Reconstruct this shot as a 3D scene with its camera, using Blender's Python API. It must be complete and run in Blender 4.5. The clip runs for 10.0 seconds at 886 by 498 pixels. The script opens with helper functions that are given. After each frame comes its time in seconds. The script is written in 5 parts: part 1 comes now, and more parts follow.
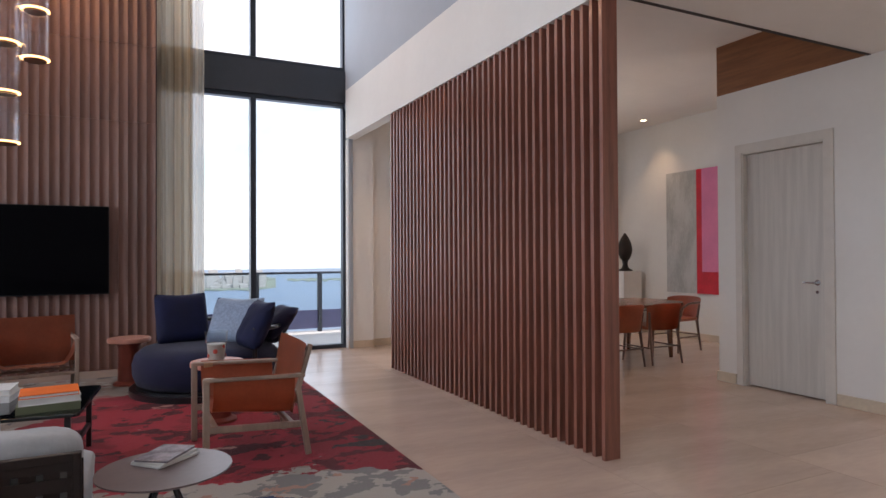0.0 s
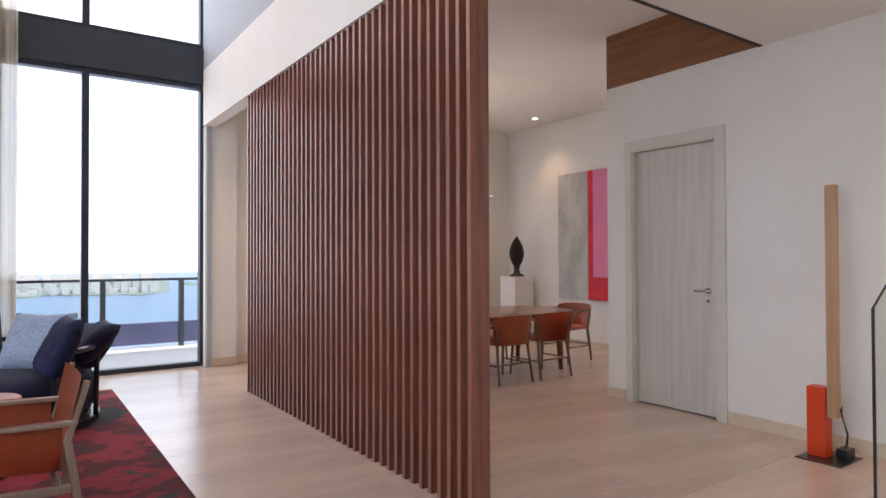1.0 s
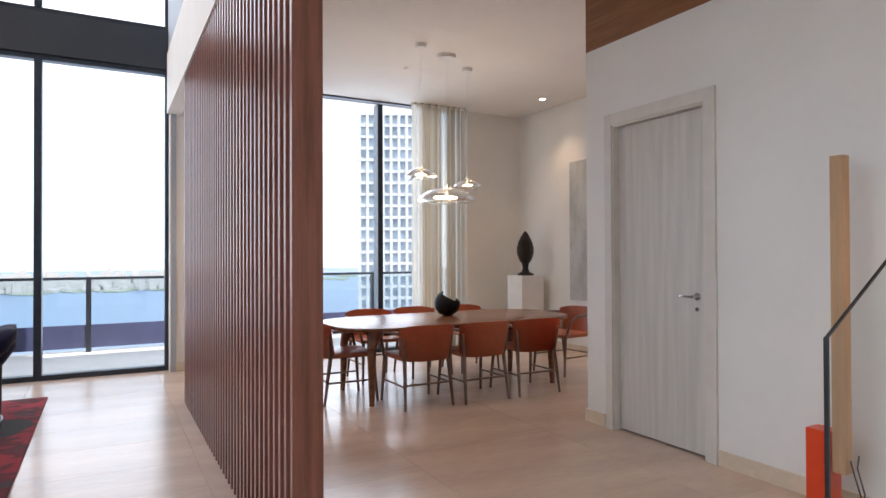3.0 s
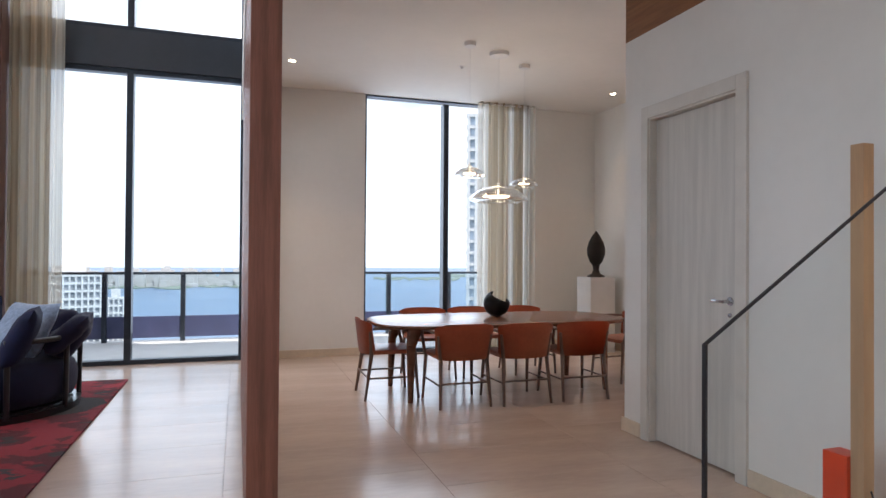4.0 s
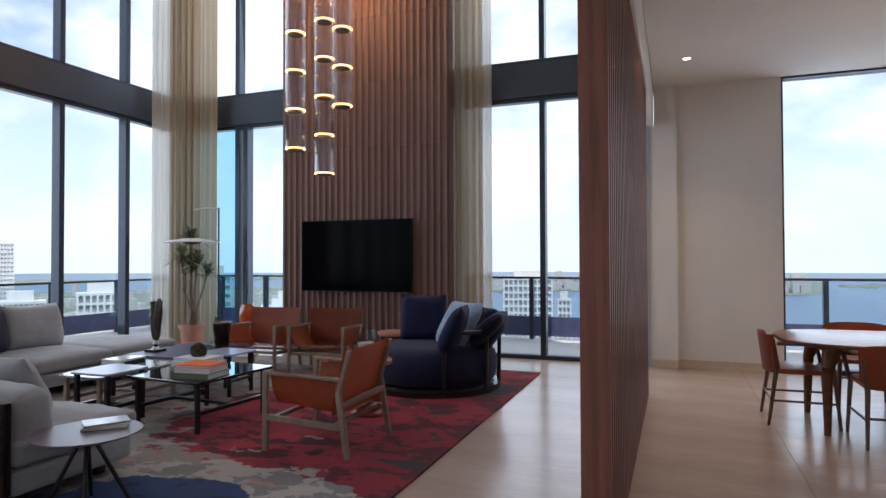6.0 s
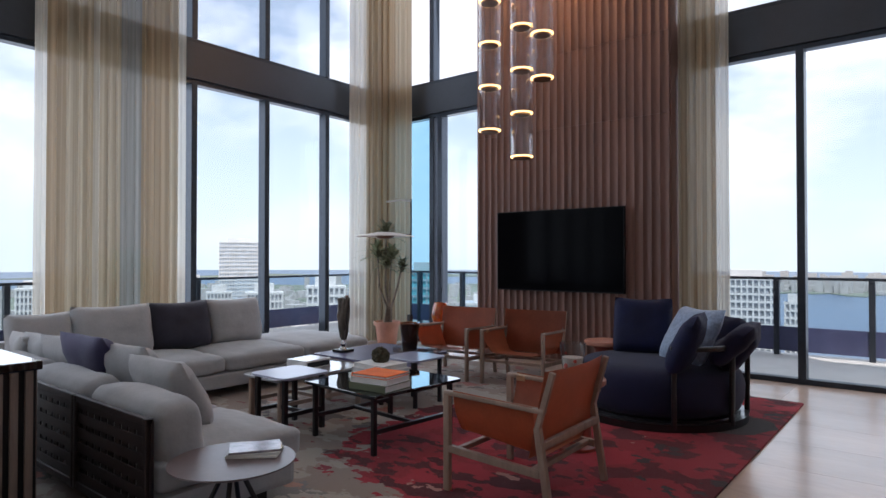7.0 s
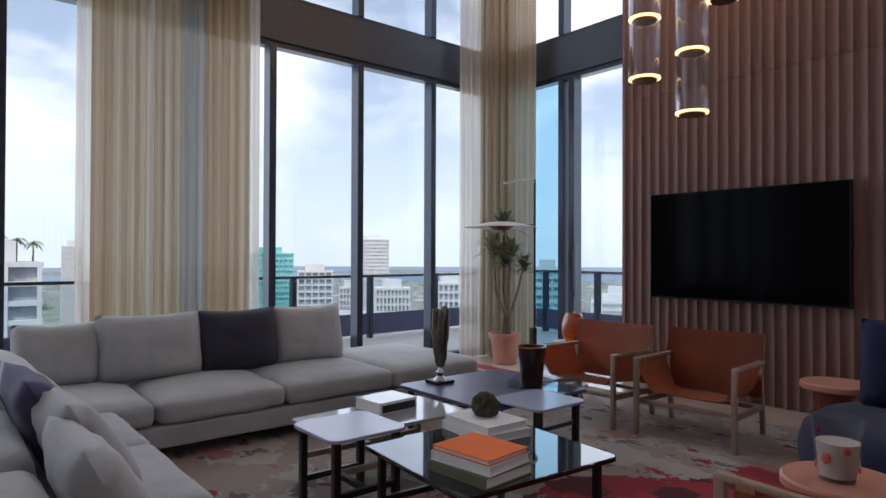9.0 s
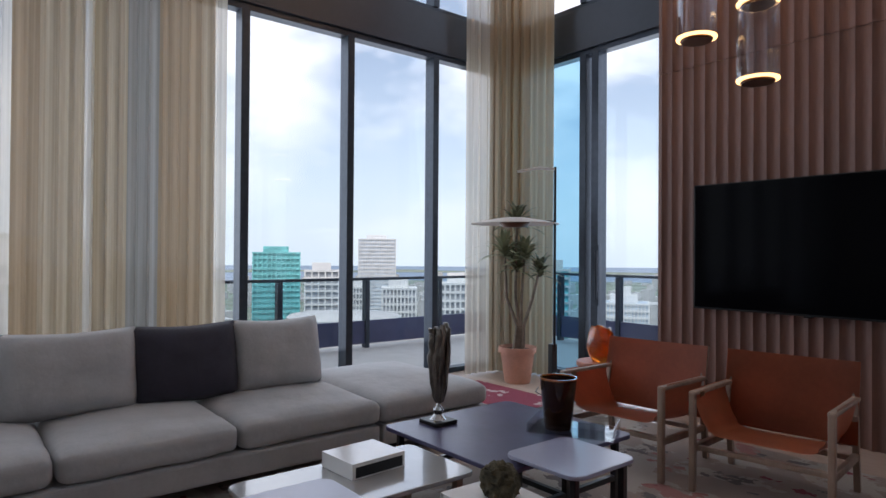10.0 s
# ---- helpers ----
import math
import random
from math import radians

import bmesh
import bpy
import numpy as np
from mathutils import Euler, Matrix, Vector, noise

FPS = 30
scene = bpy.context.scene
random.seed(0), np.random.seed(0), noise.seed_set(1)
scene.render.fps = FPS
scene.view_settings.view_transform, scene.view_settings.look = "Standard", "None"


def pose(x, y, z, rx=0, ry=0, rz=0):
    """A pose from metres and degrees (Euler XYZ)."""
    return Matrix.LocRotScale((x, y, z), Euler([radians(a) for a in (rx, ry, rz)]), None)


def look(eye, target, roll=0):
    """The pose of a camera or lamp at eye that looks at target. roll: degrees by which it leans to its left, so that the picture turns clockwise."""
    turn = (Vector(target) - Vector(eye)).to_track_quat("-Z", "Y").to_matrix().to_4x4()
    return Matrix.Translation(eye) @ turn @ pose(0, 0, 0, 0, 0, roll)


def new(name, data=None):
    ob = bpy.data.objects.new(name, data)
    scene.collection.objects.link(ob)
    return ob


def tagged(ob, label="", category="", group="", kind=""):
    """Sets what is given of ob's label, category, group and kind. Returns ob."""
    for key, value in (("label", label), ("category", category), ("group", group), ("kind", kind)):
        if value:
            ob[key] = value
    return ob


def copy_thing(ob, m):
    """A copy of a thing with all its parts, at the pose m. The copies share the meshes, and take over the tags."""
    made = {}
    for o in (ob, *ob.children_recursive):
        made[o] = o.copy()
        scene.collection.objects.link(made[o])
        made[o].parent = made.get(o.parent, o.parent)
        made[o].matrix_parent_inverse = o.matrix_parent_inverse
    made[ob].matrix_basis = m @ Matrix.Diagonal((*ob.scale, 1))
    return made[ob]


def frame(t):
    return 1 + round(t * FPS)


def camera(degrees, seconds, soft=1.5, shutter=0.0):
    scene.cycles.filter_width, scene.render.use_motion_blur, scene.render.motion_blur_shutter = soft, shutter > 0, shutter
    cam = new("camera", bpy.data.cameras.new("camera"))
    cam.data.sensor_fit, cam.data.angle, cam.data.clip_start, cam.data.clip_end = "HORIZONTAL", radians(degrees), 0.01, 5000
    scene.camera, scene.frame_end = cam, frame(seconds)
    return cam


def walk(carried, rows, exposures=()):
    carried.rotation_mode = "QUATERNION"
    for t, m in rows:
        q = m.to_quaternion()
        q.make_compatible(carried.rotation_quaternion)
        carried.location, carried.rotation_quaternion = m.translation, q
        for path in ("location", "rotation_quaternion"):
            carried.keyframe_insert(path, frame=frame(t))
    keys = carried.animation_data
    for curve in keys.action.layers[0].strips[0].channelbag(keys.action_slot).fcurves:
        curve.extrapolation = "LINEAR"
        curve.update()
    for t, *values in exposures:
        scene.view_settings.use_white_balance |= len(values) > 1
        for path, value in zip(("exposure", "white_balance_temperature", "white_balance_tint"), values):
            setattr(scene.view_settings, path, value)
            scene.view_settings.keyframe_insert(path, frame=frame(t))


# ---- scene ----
cam = camera(71.2, 10.0)
PATH = [
    (0, (1.3, 0.853, 1.315), (2.182, 2.648, 1.337), -0.3),
    (0.5, (1.641, 1.126, 1.336), (2.688, 2.829, 1.361), -0.2),
    (1, (2.007, 1.392, 1.337), (3.151, 3.033, 1.367), -0.2),
    (1.5, (2.328, 1.557, 1.343), (3.506, 3.173, 1.375), -0.3),
    (2, (2.601, 1.624, 1.37), (3.763, 3.252, 1.393), -0.5),
    (2.2, (2.723, 1.613, 1.37), (3.859, 3.259, 1.391), -0.5),
    (3.3, (3.563, 1.522, 1.33), (4.433, 3.323, 1.35), 0.0),
    (3.5, (3.701, 1.478, 1.33), (4.507, 3.308, 1.35), 0.2),
    (4, (3.924, 1.328, 1.321), (4.554, 3.226, 1.344), 0.4),
    (4.5, (4.08, 1.081, 1.311), (4.489, 3.038, 1.338), 0.3),
    (5, (4.278, 0.992, 1.321), (4.333, 2.991, 1.351), -0.0),
    (5.5, (4.407, 0.914, 1.341), (4.088, 2.888, 1.379), -0.3),
    (6, (4.347, 1.29, 1.334), (3.644, 3.162, 1.37), -0.2),
    (6.2, (4.279, 1.496, 1.325), (3.429, 3.306, 1.36), -0.1),
    (7.3, (3.648, 2.384, 1.284), (2.31, 3.871, 1.318), 0.1),
    (7.5, (3.546, 2.499, 1.261), (2.169, 3.949, 1.301), 0.2),
    (8, (3.296, 2.862, 1.255), (1.822, 4.214, 1.294), -0.1),
    (8.5, (3.026, 3.162, 1.273), (1.504, 4.458, 1.304), -0.1),
    (9, (2.676, 3.495, 1.304), (1.135, 4.769, 1.323), 0.2),
    (9.5, (2.308, 3.842, 1.31), (0.755, 5.103, 1.328), 0.3),
    (10, (1.93, 4.163, 1.321), (0.374, 5.42, 1.339), 0.4),
]
EXPOSURES = [(0, 0.76, 6750, 22), (0.5, 1.06, 6750, 21), (1, 1.20, 6750, 21), (2, 1.32, 6740, 20), (4, 0.96, 6430, 17), (5, 0.62, 6310, 17), (6.2, 0.44, 6360, 18), (7.5, 0.36, 6520, 20), (10, 0.2, 6540, 20)]
walk(cam, [(t, look(eye, target, roll)) for t, eye, target, roll in PATH], EXPOSURES)

# ---- world, sun, large lights ----
SUN_EL, SUN_AZ = 58.0, 140.0   # degrees; azimuth clockwise from +y
world = bpy.data.worlds.new("sky")
scene.world = world
world.use_nodes = True
wn = world.node_tree
wn.nodes.clear()
w_out = wn.nodes.new("ShaderNodeOutputWorld")
w_bg = wn.nodes.new("ShaderNodeBackground")
w_sky = wn.nodes.new("ShaderNodeTexSky")
w_sky.sky_type = "NISHITA"
w_sky.sun_disc = False
w_sky.sun_elevation = radians(SUN_EL)
w_sky.sun_rotation = radians(SUN_AZ)
w_sky.altitude = 100
w_sky.dust_density = 1.0
w_co = wn.nodes.new("ShaderNodeTexCoord")
w_map = wn.nodes.new("ShaderNodeMapping")
w_map.inputs["Scale"].default_value = (1.0, 1.0, 2.2)
w_n = wn.nodes.new("ShaderNodeTexNoise")
w_n.inputs["Scale"].default_value = 2.6
w_n.inputs["Detail"].default_value = 7
w_n.inputs["Roughness"].default_value = 0.55
w_r = wn.nodes.new("ShaderNodeValToRGB")
w_r.color_ramp.elements[0].position = 0.41
w_r.color_ramp.elements[1].position = 0.58
w_mix = wn.nodes.new("ShaderNodeMix")
w_mix.data_type = "RGBA"
w_mix.inputs[7].default_value = (9.0, 9.2, 9.4, 1)
wn.links.new(w_co.outputs["Generated"], w_map.inputs["Vector"])
wn.links.new(w_map.outputs["Vector"], w_n.inputs["Vector"])
wn.links.new(w_n.outputs["Fac"], w_r.inputs["Fac"])
wn.links.new(w_r.outputs["Color"], w_mix.inputs[0])
wn.links.new(w_sky.outputs["Color"], w_mix.inputs[6])
# pale haze towards the horizon
w_sep = wn.nodes.new("ShaderNodeSeparateXYZ")
wn.links.new(w_co.outputs["Generated"], w_sep.inputs[0])
w_hr = wn.nodes.new("ShaderNodeMapRange")
w_hr.inputs["From Min"].default_value, w_hr.inputs["From Max"].default_value = 0.0, 0.30
w_hr.inputs["To Min"].default_value, w_hr.inputs["To Max"].default_value = 0.92, 0.38
wn.links.new(w_sep.outputs["Z"], w_hr.inputs["Value"])
w_haze = wn.nodes.new("ShaderNodeMix")
w_haze.data_type = "RGBA"
w_haze.inputs[7].default_value = (5.1, 6.1, 6.7, 1)
wn.links.new(w_hr.outputs[0], w_haze.inputs[0])
wn.links.new(w_mix.outputs[2], w_haze.inputs[6])
wn.links.new(w_haze.outputs[2], w_bg.inputs["Color"])
w_bg.inputs["Strength"].default_value = 0.145
wn.links.new(w_bg.outputs["Background"], w_out.inputs["Surface"])

sun_data = bpy.data.lights.new("sun", "SUN")
sun_data.energy, sun_data.angle, sun_data.color = 3.2, radians(0.53), (1.0, 0.95, 0.87)
sun = new("sun", sun_data)
a, e = radians(SUN_AZ), radians(SUN_EL)
sun.matrix_world = look((0, 0, 60), (-math.sin(a) * math.cos(e), -math.cos(a) * math.cos(e), 60 - math.sin(e)))


def area_lamp(name, eye, target, width, height, watts, color):
    data = bpy.data.lights.new(name, "AREA")
    data.shape, data.size, data.size_y, data.energy, data.color = "RECTANGLE", width, height, watts, color
    ob = new(name, data)
    ob.matrix_world = look(eye, target)
    return ob


SKY = (0.80, 0.90, 1.0)
area_lamp("sky_light_west_low", (-3.62, 6.4, 1.9), (0, 6.4, 1.9), 5.0, 3.1, 60, SKY)
area_lamp("sky_light_west_high", (-3.62, 4.5, 5.3), (0, 4.5, 4.3), 9.0, 2.3, 34, (0.62, 0.80, 1.0))
area_lamp("sky_light_west_south", (-3.62, 1.2, 1.9), (0, 1.2, 1.9), 4.8, 3.1, 56, SKY)
area_lamp("sky_light_north_low", (2.9, 9.72, 1.9), (2.9, 0, 1.9), 1.9, 3.1, 10, SKY)
area_lamp("sky_light_north_high", (2.7, 9.72, 5.3), (2.7, 0, 4.3), 2.2, 2.3, 22, SKY)
area_lamp("sky_light_north_west", (-2.3, 9.72, 3.2), (-2.3, 0, 2.4), 2.0, 5.8, 54, SKY)
area_lamp("sky_light_dining", (6.6, 9.72, 1.9), (6.6, 0, 1.4), 2.0, 3.1, 18, SKY)

# ---- materials ----


def material(name, color, rough=0.5, metal=0.0, vary=0.12, scale=8.0, bump=0.0, bump_scale=60.0, stretch=(1, 1, 1), color2=None, coat=0.0, spread=(0.35, 0.65), island=0.0, spec=0.5, sheen=0.0, trans=0.0):
    """A surface with variation at two scales, and fine relief."""
    m = bpy.data.materials.new(name)
    m.use_nodes = True
    nt = m.node_tree
    b = nt.nodes["Principled BSDF"]
    b.inputs["Roughness"].default_value, b.inputs["Metallic"].default_value = rough, metal
    b.inputs["Coat Weight"].default_value = coat
    b.inputs["Specular IOR Level"].default_value = spec
    b.inputs["Sheen Weight"].default_value = sheen
    b.inputs["Transmission Weight"].default_value = trans
    co = nt.nodes.new("ShaderNodeTexCoord")
    mp = nt.nodes.new("ShaderNodeMapping")
    mp.inputs["Scale"].default_value = stretch
    nt.links.new(co.outputs["Object"], mp.inputs["Vector"])
    n1 = nt.nodes.new("ShaderNodeTexNoise")
    n1.inputs["Scale"].default_value, n1.inputs["Detail"].default_value = scale, 6
    n2 = nt.nodes.new("ShaderNodeTexNoise")
    n2.inputs["Scale"].default_value, n2.inputs["Detail"].default_value = scale * 9, 3
    for n in (n1, n2):
        nt.links.new(mp.outputs["Vector"], n.inputs["Vector"])
    add = nt.nodes.new("ShaderNodeMath")
    add.operation = "MULTIPLY_ADD"
    add.inputs[1].default_value = 0.35
    nt.links.new(n2.outputs["Fac"], add.inputs[0])
    nt.links.new(n1.outputs["Fac"], add.inputs[2])
    last = add.outputs[0]
    if island:
        info = nt.nodes.new("ShaderNodeObjectInfo")
        ad2 = nt.nodes.new("ShaderNodeMath")
        ad2.operation = "MULTIPLY_ADD"
        ad2.inputs[1].default_value = island
        nt.links.new(info.outputs["Random"], ad2.inputs[0])
        nt.links.new(last, ad2.inputs[2])
        last = ad2.outputs[0]
    ramp = nt.nodes.new("ShaderNodeValToRGB")
    dark = tuple(c * (1 - vary) for c in color) if color2 is None else color2
    light = tuple(min(1, c * (1 + vary)) for c in color) if color2 is None else color
    ramp.color_ramp.elements[0].position, ramp.color_ramp.elements[1].position = spread[0] + 0.17 + island * 0.3, spread[1] + 0.17 + island * 0.7
    ramp.color_ramp.elements[0].color, ramp.color_ramp.elements[1].color = (*dark, 1), (*light, 1)
    nt.links.new(last, ramp.inputs["Fac"])
    nt.links.new(ramp.outputs["Color"], b.inputs["Base Color"])
    if bump:
        n3 = nt.nodes.new("ShaderNodeTexNoise")
        n3.inputs["Scale"].default_value, n3.inputs["Detail"].default_value = bump_scale, 4
        nt.links.new(mp.outputs["Vector"], n3.inputs["Vector"])
        bp = nt.nodes.new("ShaderNodeBump")
        bp.inputs["Strength"].default_value, bp.inputs["Distance"].default_value = bump, 0.01
        nt.links.new(n3.outputs["Fac"], bp.inputs["Height"])
        nt.links.new(bp.outputs["Normal"], b.inputs["Normal"])
    return m


def pane_glass(name, tint, gloss=0.9, rim=4.5):
    m = bpy.data.materials.new(name)
    m.use_nodes = True
    nt = m.node_tree
    nt.nodes.remove(nt.nodes["Principled BSDF"])
    out = nt.nodes["Material Output"]
    tr = nt.nodes.new("ShaderNodeBsdfTransparent")
    tr.inputs["Color"].default_value = (*tint, 1)
    gl = nt.nodes.new("ShaderNodeBsdfGlossy")
    gl.inputs["Roughness"].default_value = 0.02
    gl.inputs["Color"].default_value = (gloss, gloss, gloss, 1)
    fr = nt.nodes.new("ShaderNodeLayerWeight")
    fr.inputs["Blend"].default_value = 0.5
    pw = nt.nodes.new("ShaderNodeMath")
    pw.operation = "POWER"
    pw.inputs[1].default_value = rim
    ma = nt.nodes.new("ShaderNodeMath")
    ma.operation = "MULTIPLY_ADD"
    ma.inputs[1].default_value, ma.inputs[2].default_value = 0.8, 0.03
    mx = nt.nodes.new("ShaderNodeMixShader")
    nt.links.new(fr.outputs["Facing"], pw.inputs[0])
    nt.links.new(pw.outputs[0], ma.inputs[0])
    nt.links.new(ma.outputs[0], mx.inputs["Fac"])
    nt.links.new(tr.outputs["BSDF"], mx.inputs[1])
    nt.links.new(gl.outputs["BSDF"], mx.inputs[2])
    nt.links.new(mx.outputs["Shader"], out.inputs["Surface"])
    return m


def sheer(name, color, see=0.35, lit=0.5):
    """Thin woven cloth that lets light through."""
    m = bpy.data.materials.new(name)
    m.use_nodes = True
    nt = m.node_tree
    nt.nodes.remove(nt.nodes["Principled BSDF"])
    out = nt.nodes["Material Output"]
    co = nt.nodes.new("ShaderNodeTexCoord")
    mp = nt.nodes.new("ShaderNodeMapping")
    mp.inputs["Scale"].default_value = (17, 17, 0.12)
    nz = nt.nodes.new("ShaderNodeTexNoise")
    nz.inputs["Scale"].default_value, nz.inputs["Detail"].default_value = 2.0, 4
    ramp = nt.nodes.new("ShaderNodeValToRGB")
    ramp.color_ramp.elements[0].position, ramp.color_ramp.elements[1].position = 0.3, 0.7
    # darker upright streaks put the shade of fine folds into the colour
    ramp.color_ramp.elements[0].color = (*[c * q for c, q in zip(color, (0.74, 0.71, 0.68))], 1)
    ramp.color_ramp.elements[1].color = (*color, 1)
    nt.links.new(co.outputs["Object"], mp.inputs["Vector"])
    nt.links.new(mp.outputs["Vector"], nz.inputs["Vector"])
    nt.links.new(nz.outputs["Fac"], ramp.inputs["Fac"])
    df, tl, tr = (nt.nodes.new("ShaderNodeBsdf" + k) for k in ("Diffuse", "Translucent", "Transparent"))
    for s in (df, tl):
        nt.links.new(ramp.outputs["Color"], s.inputs["Color"])
    m1, m2 = nt.nodes.new("ShaderNodeMixShader"), nt.nodes.new("ShaderNodeMixShader")
    m1.inputs["Fac"].default_value, m2.inputs["Fac"].default_value = lit, see
    nt.links.new(df.outputs[0], m1.inputs[1])
    nt.links.new(tl.outputs[0], m1.inputs[2])
    nt.links.new(m1.outputs[0], m2.inputs[1])
    nt.links.new(tr.outputs[0], m2.inputs[2])
    nt.links.new(m2.outputs[0], out.inputs["Surface"])
    return m


def glow(name, color, strength):
    m = bpy.data.materials.new(name)
    m.use_nodes = True
    b = m.node_tree.nodes["Principled BSDF"]
    b.inputs["Emission Color"].default_value, b.inputs["Emission Strength"].default_value = (*color, 1), strength
    b.inputs["Base Color"].default_value = (*color, 1)
    return m


PLASTER = material("warm white plaster", (0.79, 0.772, 0.73), 0.75, vary=0.02, scale=1.5, bump=0.05, bump_scale=220)
# the upper wall's bluish sky light is put into this plaster's colour
SKYLIT_WALL = material("pale plaster with cool skylight in its grey", (0.40, 0.44, 0.485), 0.75, vary=0.02, scale=1.5, bump=0.05, bump_scale=220)
CEILING = material("matt white ceiling paint", (0.82, 0.79, 0.74), 0.85, vary=0.02, scale=1.2, bump=0.03, bump_scale=200)
STONE = material("honed cream limestone", (0.59, 0.45, 0.368), 0.23, vary=0.10, scale=1.3, stretch=(0.7, 2.6, 1), bump=0.015, bump_scale=9, island=0.18, coat=0.08)
GROUT = material("pale grout", (0.50, 0.385, 0.30), 0.8)
BASE_STONE = material("beige stone skirting", (0.66, 0.55, 0.42), 0.35, vary=0.08, scale=3)
FIN_WOOD = material("dark reddish walnut", (0.235, 0.09, 0.062), 0.35, vary=0.28, scale=3.0, stretch=(8, 8, 0.5), bump=0.06, bump_scale=30, island=0.1, coat=0.08)
BROWN = material("brown wood veneer", (0.25, 0.105, 0.042), 0.45, vary=0.18, scale=3.0, stretch=(0.6, 0.6, 9), bump=0.04)
FLUTE = material("reeded brown wall wood", (0.188, 0.098, 0.077), 0.5, vary=0.2, scale=2.4, stretch=(6, 6, 0.4), bump=0.06, bump_scale=40, island=0.25)
FRAME = material("anthracite window metal", (0.045, 0.055, 0.07), 0.38, 0.6, vary=0.1, scale=20)
SPANDREL = material("grey metal spandrel", (0.058, 0.066, 0.08), 0.42, 0.4, vary=0.06, scale=2)
PANE = pane_glass("clear window glass", (0.95, 0.975, 0.985), 0.6)
BLUE_PANE = pane_glass("blue tinted glass", (0.62, 0.82, 0.91), 0.6)
RAIL_GLASS = pane_glass("faintly blue guard glass", (0.86, 0.92, 0.95), 0.5)
CURB = material("slate blue balcony curb", (0.06, 0.068, 0.14), 0.5, vary=0.1)
BALCONY = material("pale grey balcony paving", (0.55, 0.54, 0.52), 0.7, vary=0.06, scale=5)
DOORWOOD = material("pale grey washed oak door", (0.60, 0.57, 0.52), 0.5, vary=0.07, scale=2.5, stretch=(9, 9, 0.45), bump=0.05, bump_scale=25)
DOORFRAME = material("painted pale grey door frame", (0.66, 0.62, 0.56), 0.5, vary=0.03)
STEEL = material("brushed steel", (0.55, 0.55, 0.56), 0.25, 1.0, vary=0.05, scale=30)
DARKGAP = material("dark shadow gap profile", (0.03, 0.02, 0.017), 0.7)
SHEER = sheer("cream sheer curtain cloth", (0.80, 0.75, 0.65), 0.24)
DRAPE = sheer("heavier cream curtain cloth", (0.55, 0.46, 0.335), 0.04, 0.36)
BLUSH = sheer("blush tinted curtain cloth", (0.48, 0.365, 0.24), 0.04, 0.36)
# grey panel colour stands in for the shade of a deep fold
FOLD_GREY = sheer("curtain cloth with fold shade in its grey", (0.38, 0.37, 0.345), 0.04, 0.34)

# ---- building helpers ----


def box(bm, x0, y0, z0, x1, y1, z1, bevel=0.0):
    r = bmesh.ops.create_cube(bm, size=1.0, matrix=Matrix.LocRotScale(((x0 + x1) / 2, (y0 + y1) / 2, (z0 + z1) / 2), None, (abs(x1 - x0), abs(y1 - y0), abs(z1 - z0))))
    if bevel:
        edges = {e for v in r["verts"] for e in v.link_edges}
        bmesh.ops.bevel(bm, geom=list(edges), offset=bevel, segments=2, affect="EDGES", profile=0.6)
    return bm


def boxes(*specs, bevel=0.0):
    bm = bmesh.new()
    for s in specs:
        box(bm, *s, bevel=bevel)
    return bm


def tube(bm, a, b, r0, r1=None, n=12, cap=True):
    """A round bar from a to b."""
    a, b = Vector(a), Vector(b)
    r1 = r0 if r1 is None else r1
    d = b - a
    m = Matrix.Translation((a + b) / 2) @ d.to_track_quat("Z", "Y").to_matrix().to_4x4()
    bmesh.ops.create_cone(bm, cap_ends=cap, segments=n, radius1=r0, radius2=r1, depth=d.length, matrix=m)
    return bm


def bar(bm, a, b, w, t, bevel=0.0, up=(0, 0, 1)):
    """A straight square bar from a to b."""
    a, b = Vector(a), Vector(b)
    d = (b - a).normalized()
    u = Vector(up)
    if abs(d.dot(u)) > 0.97:
        u = Vector((1, 0, 0))
    s = d.cross(u).normalized()
    u = s.cross(d)
    m = Matrix((s, u, d)).transposed().to_4x4()
    m.translation = (a + b) / 2
    r = bmesh.ops.create_cube(bm, size=1.0, matrix=m @ Matrix.Diagonal((w, t, (b - a).length, 1)))
    if bevel:
        bmesh.ops.bevel(bm, geom=list({e for v in r["verts"] for e in v.link_edges}), offset=bevel, segments=2, affect="EDGES", profile=0.6)
    return bm


def lathe(bm, profile, n=32, at=(0, 0, 0)):
    """Turns a list of (radius, height) round the z axis."""
    rings = []
    for r, z in profile:
        if r < 1e-5:
            rings.append([bm.verts.new((at[0], at[1], at[2] + z))])
        else:
            rings.append([bm.verts.new((at[0] + r * math.cos(2 * math.pi * i / n), at[1] + r * math.sin(2 * math.pi * i / n), at[2] + z)) for i in range(n)])
    for p, q in zip(rings, rings[1:]):
        for i in range(n):
            j = (i + 1) % n
            if len(p) == 1 and len(q) == 1:
                continue
            if len(p) == 1:
                bm.faces.new((p[0], q[j], q[i]))
            elif len(q) == 1:
                bm.faces.new((p[i], p[j], q[0]))
            else:
                bm.faces.new((p[i], p[j], q[j], q[i]))
    return bm


